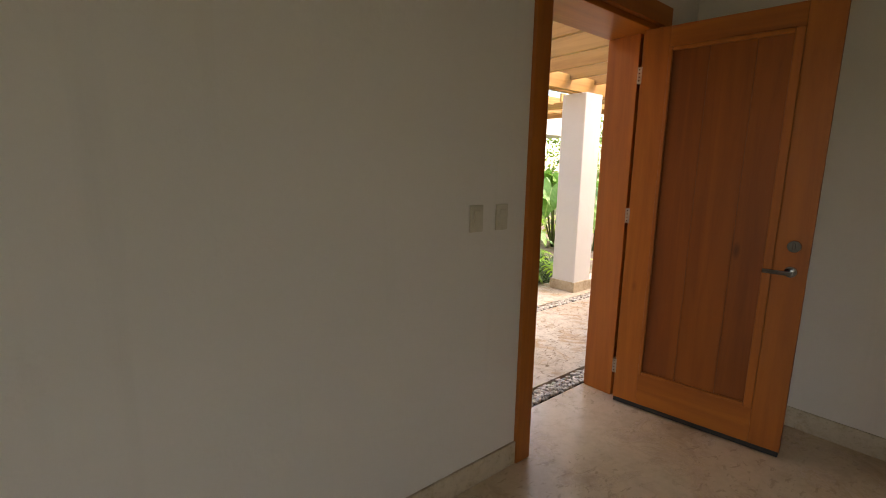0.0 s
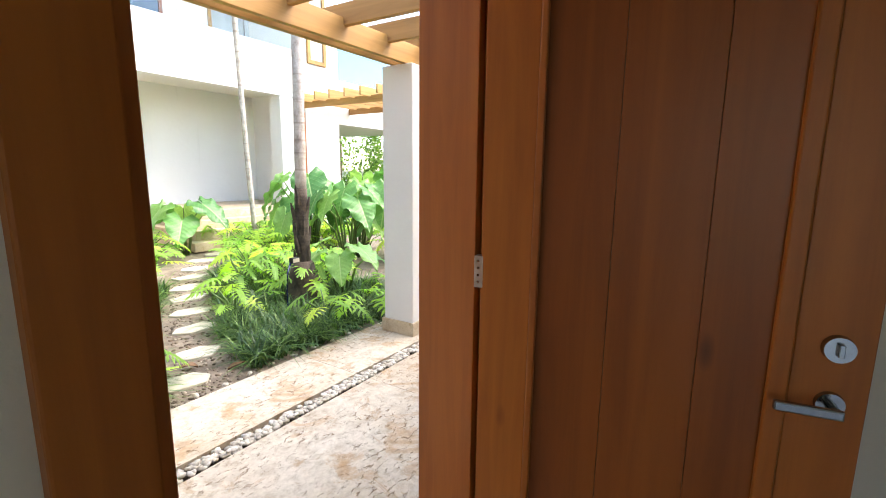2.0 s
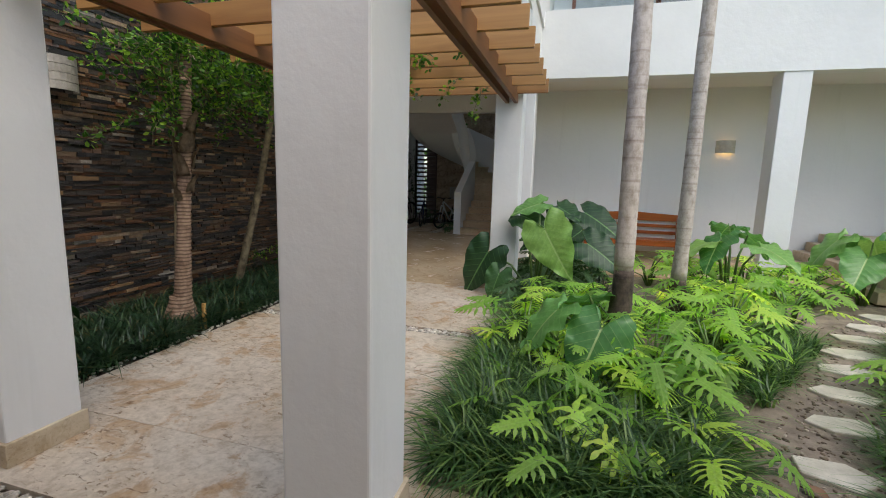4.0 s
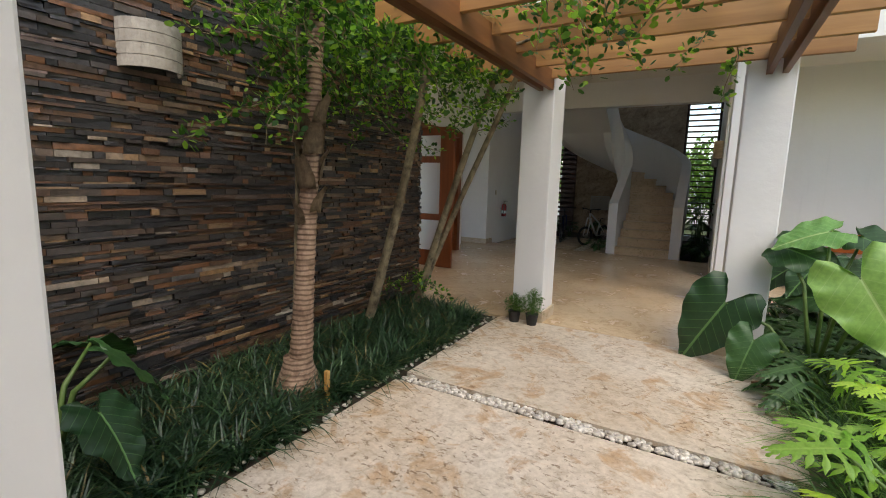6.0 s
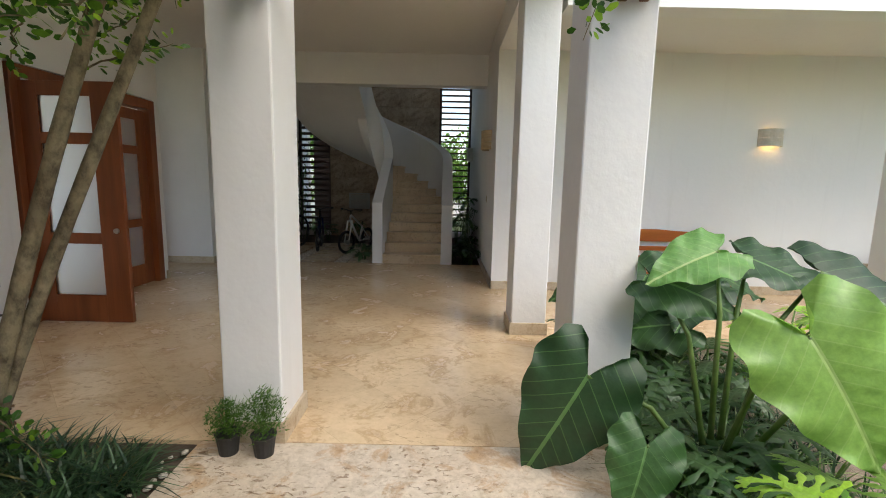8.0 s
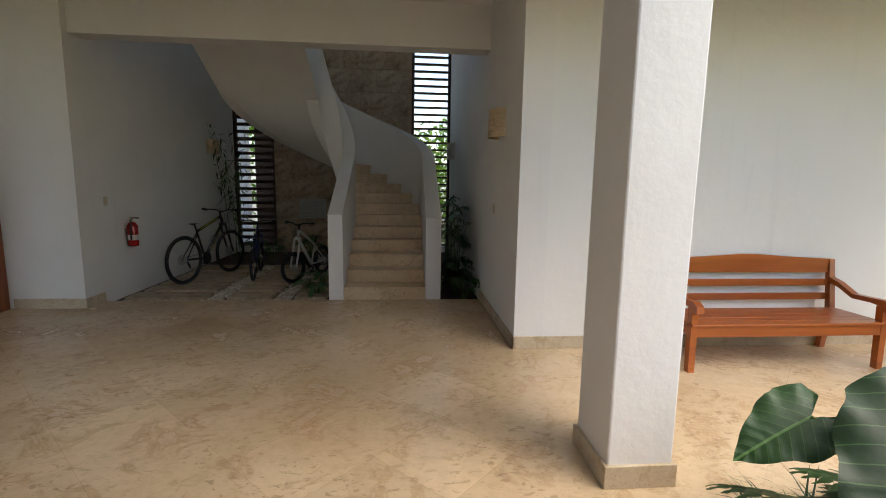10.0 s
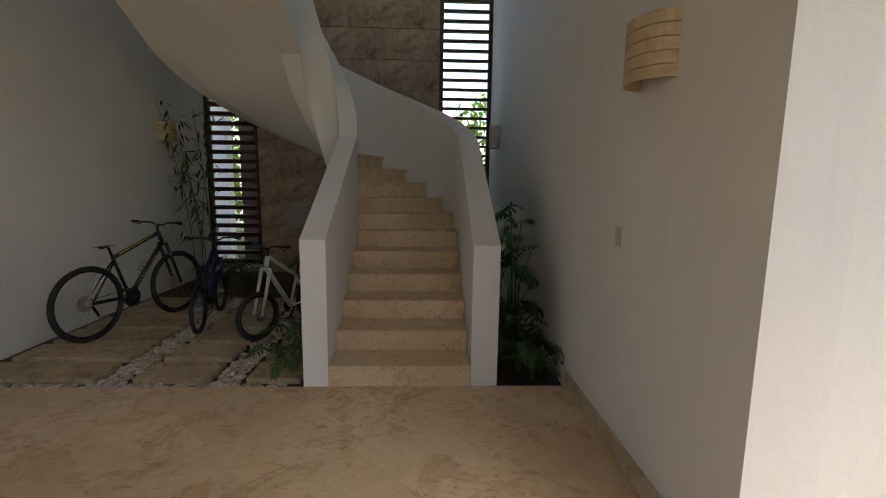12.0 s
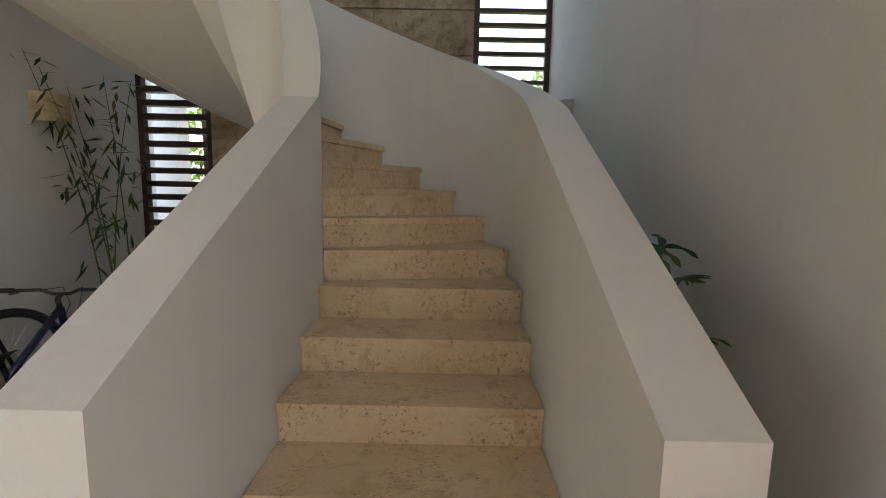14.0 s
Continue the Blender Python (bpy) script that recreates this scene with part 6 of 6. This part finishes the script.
# ---------------------------------------------------------------- pebbles
def pebble_field(name, spots, material, label, seed, flat=0.55):
    r = random.Random(seed)
    tmpl = bmesh.new()
    bmesh.ops.create_icosphere(tmpl, subdivisions=1, radius=1.0)
    tv = [v.co.copy() for v in tmpl.verts]
    tf = [[v.index for v in f.verts] for f in tmpl.faces]
    tmpl.free()
    verts, faces = [], []
    for x, y, z, s in spots:
        m = pose(x, y, z, r.uniform(-15, 15), r.uniform(-15, 15), r.uniform(0, 360)) @ Matrix.Diagonal((s * r.uniform(1.0, 1.5), s * r.uniform(0.75, 1.0), s * flat, 1))
        i0 = len(verts)
        verts.extend(tuple(m @ v) for v in tv)
        faces.extend(tuple(i0 + k for k in f) for f in tf)
    ob = joined(name, verts, faces, material, True)
    return tagged(ob, label, "pebbles", kind="stuff")


def strip_spots(x0, x1, y0, y1, size, seed, z=-0.012, fill=2.8):
    r = random.Random(seed)
    n = int((x1 - x0) * (y1 - y0) / (size * size * 3.2) * fill)
    return [(r.uniform(x0 + size, x1 - size), r.uniform(y0 + size, y1 - size), z + r.uniform(-0.006, 0.012), size * r.uniform(0.65, 1.15)) for _ in range(n)]


pebble_field("pebble_strip_walk", strip_spots(-1.38, 8.6, 3.13, 3.27, 0.027, 71), PEBBLE, "strip of white river pebbles between paving slabs", 81)
pebble_field("pebble_strip_threshold", strip_spots(-1.38, 8.6, 1.77, 1.93, 0.022, 72), PEBBLE, "strip of white river pebbles outside the door", 82)
pebble_field("pebble_strip_crossing", strip_spots(-1.4, 1.36, 6.2, 6.35, 0.028, 73), PEBBLE, "strip of white river pebbles across the walk", 83)
pebble_field("pebbles_bed_edge", [(-1.45 + random.Random(i).uniform(-0.06, 0.03), 4.2 + i * 0.055, 0.0, random.Random(i).uniform(0.012, 0.03)) for i in range(75)] + [(1.42 + random.Random(i).uniform(-0.03, 0.06), 4.0 + i * 0.3, 0.0, 0.02) for i in range(12)] + [(1.6 + i * 0.22, 3.97 + random.Random(i).uniform(-0.02, 0.05), 0.0, 0.025) for i in range(16)], PEBBLE, "scattered white pebbles along the bed", 84)
pebble_field("gravel_path", [(3.1 + (y - 4.1) * 0.62 + random.Random(k).gauss(0, 0.3), y, -0.028, random.Random(k + 7).uniform(0.007, 0.02)) for k, y in ((k, 3.97 + 5.0 * (k / 1500) ** 1.3) for k in range(1500))], GRAVEL, "brown gravel and small stones round the stepping stones", 86)
structure("bed_of_strips", boxes((-1.4, 1.76, -0.3, 9.5, 3.93, -0.035), (-1.4, 3.93, -0.3, 1.36, 8.4, -0.035)), SOIL, "dark bedding under the paving slabs", "bedding")
pavers_soil = strip_spots(-3.14, -2.86, 14.9, 17.9, 0.034, 74, -0.03) + strip_spots(-2.18, -1.9, 14.9, 17.9, 0.034, 75, -0.03) + strip_spots(-4.3, -1.5, 14.88, 15.02, 0.032, 76, -0.035, 1.5)

# ---------------------------------------------------------------- paving slabs
paving = empty("pavement", pose(0, 0, 0))
tagged(paving, "rough pale coral-stone paving with ochre veins", "pavement", kind="structure")


def slab_field(parent, xs, ys, z0, z1, mat, gap=0.001, name="slab"):
    for x0, x1 in zip(xs, xs[1:]):
        for y0, y1 in zip(ys, ys[1:]):
            cx, cy = (x0 + x1) / 2, (y0 + y1) / 2
            ob = part(name, boxes((x0 + gap - cx, y0 + gap - cy, z0, x1 - gap - cx, y1 - gap - cy, z1)), mat, parent)
            ob.location = (cx, cy, 0)


def cuts(a, b, n):
    return [a + (b - a) * i / n for i in range(n + 1)]


slab_field(paving, cuts(-1.4, 9.5, 4), [1.94, 3.125], -0.06, 0.0, PAVING)
slab_field(paving, cuts(-1.4, 9.5, 4), [3.275, 3.93], -0.06, 0.0, PAVING)
slab_field(paving, [-1.4, 1.36], [3.93, 6.195], -0.06, 0.0, PAVING)
slab_field(paving, [-1.4, 1.36], [6.355, 8.395], -0.06, 0.0, PAVING)
PAVER = travertine("stairwell_paver_stone", (0.48, 0.38, 0.26), (0.38, 0.29, 0.19), (0.22, 0.15, 0.09), 0.6, 0.4, 1.5, 0.7)
# Darker copy of the white pebbles, with under-stair shade put into the colour.
PEBBLE_DULL = random_tint("shaded_pebbles", [(0.0, (0.36, 0.32, 0.25)), (0.5, (0.52, 0.48, 0.40)), (1.0, (0.68, 0.64, 0.56))], 0.6, 40, 0.1, True)
pebble_field("pebbles_stairwell", pavers_soil, PEBBLE_DULL, "pale river pebbles between the pavers under the stairs", 85)
pav2 = empty("stairwell_pavers", pose(0, 0, 0))
tagged(pav2, "long beige stone pavers under the stairs", "pavement", kind="structure")
for x0, x1 in ((-4.25, -3.16), (-2.84, -2.2), (-1.88, -1.42)):
    for k in range(6):
        y0 = 15.03 + k * 0.48
        part("slab", boxes((x0, y0, -0.06, x1, y0 + 0.37, 0.005), bevel=0.006), PAVER, pav2)

# ---------------------------------------------------------------- travertine slabs of the stair wall
cl = bpy.data.objects["wall_north_cladding"]
z, row = -0.28, 0
while z < 7.05:
    high = 0.41 if row == 0 else 0.54
    off = (row % 3) * 0.4
    xs = [-3.45] + [x for x in (-3.45 + off + 1.7 * k for k in range(3)) if -3.3 < x < -0.25] + [-0.1]
    for x0, x1 in zip(xs, xs[1:]):
        cx, cz = (x0 + x1) / 2, z
        ob = part("slab", boxes((x0 + 0.004 - cx, 19.97, 0.006, x1 - 0.004 - cx, 19.998, high - 0.006), bevel=0.004), CLADDING, cl)
        ob.location = (cx, 0, cz)
    z += high
    row += 1

# ---------------------------------------------------------------- slate strips
stone_wall = bpy.data.objects["wall_stone"]
rs = random.Random(5)
unit = {}
for k in range(6):
    bm = boxes((-0.5, -0.5, -0.5, 0.5, 0.5, 0.5))
    for v in bm.verts:
        if v.co.x > 0:
            v.co += Vector((rs.uniform(-0.10, 0.08), rs.uniform(-0.012, 0.012), rs.uniform(-0.06, 0.06)))
    me = bpy.data.meshes.new("stone_strip")
    bm.to_mesh(me)
    bm.free()
    me.materials.append(SLATE)
    unit[k] = me
verts, faces, count = [], [], 0
z = 0.0
while z < 4.75:
    h = rs.choice((0.014, 0.018, 0.023, 0.029, 0.036, 0.043))
    y = 1.8 - rs.uniform(0, 0.3)
    while y < 8.43:
        L = rs.choice((0.06, 0.09, 0.13, 0.18, 0.24, 0.32)) * rs.uniform(0.8, 1.2)
        y1 = min(y + L, 8.44 + rs.uniform(-0.02, 0.02))
        out = rs.uniform(0.022, 0.052)
        cy, cz = (y + y1) / 2, z + h / 2
        if 4.9 < cy < 6.6 and 0.95 < cz < 2.0 and count < 300 and y1 - y > 0.1:
            ob = new("stone_strip", unit[count % 6])
            ob.parent = stone_wall
            ob.matrix_local = Matrix.Translation((-2.70 + out / 2, cy, cz)) @ Matrix.Diagonal((out + 0.01, y1 - y - 0.003, h - 0.002, 1))
            count += 1
        elif y1 - y > 0.02:
            i0 = len(verts)
            x0, x1 = -2.705, -2.70 + out
            ya, yb, za, zb = y + 0.0015, y1 - 0.0015, z + 0.001, z + h - 0.001
            j = [rs.uniform(-0.004, 0.004) for _ in range(4)]
            for px, py, pz in ((x0, ya, za), (x0, yb, za), (x0, yb, zb), (x0, ya, zb), (x1 + j[0], ya, za), (x1 + j[1], yb, za), (x1 + j[2], yb, zb), (x1 + j[3], ya, zb)):
                verts.append((px, py, pz))
            for f in ((4, 5, 6, 7), (0, 1, 5, 4), (1, 2, 6, 5), (2, 3, 7, 6), (3, 0, 4, 7)):
                faces.append(tuple(i0 + k for k in f))
        y = y1
    z += h
rest = joined("stone_strips", verts, faces, SLATE_BULK)
rest.parent = stone_wall
tagged(rest, kind="stuff")
verts, faces = [], []
z = 0.0
while z < 4.75:
    h = rs.choice((0.014, 0.018, 0.023, 0.029, 0.036, 0.043))
    out = rs.uniform(0.01, 0.05)
    i0 = len(verts)
    for px, py, pz in ((-3.0, 8.43, z), (-2.66, 8.43, z), (-2.66, 8.43, z + h - 0.002), (-3.0, 8.43, z + h - 0.002), (-3.0, 8.43 + out, z), (-2.665 + out / 2, 8.43 + out, z), (-2.665 + out / 2, 8.43 + out, z + h - 0.002), (-3.0, 8.43 + out, z + h - 0.002)):
        verts.append((px, py, pz))
    for f in ((4, 5, 6, 7), (0, 1, 5, 4), (1, 2, 6, 5), (2, 3, 7, 6), (3, 0, 4, 7)):
        faces.append(tuple(i0 + k for k in f))
    z += h
rest = joined("stone_strips", verts, faces, SLATE_BULK)
rest.parent = stone_wall
tagged(rest, kind="stuff")
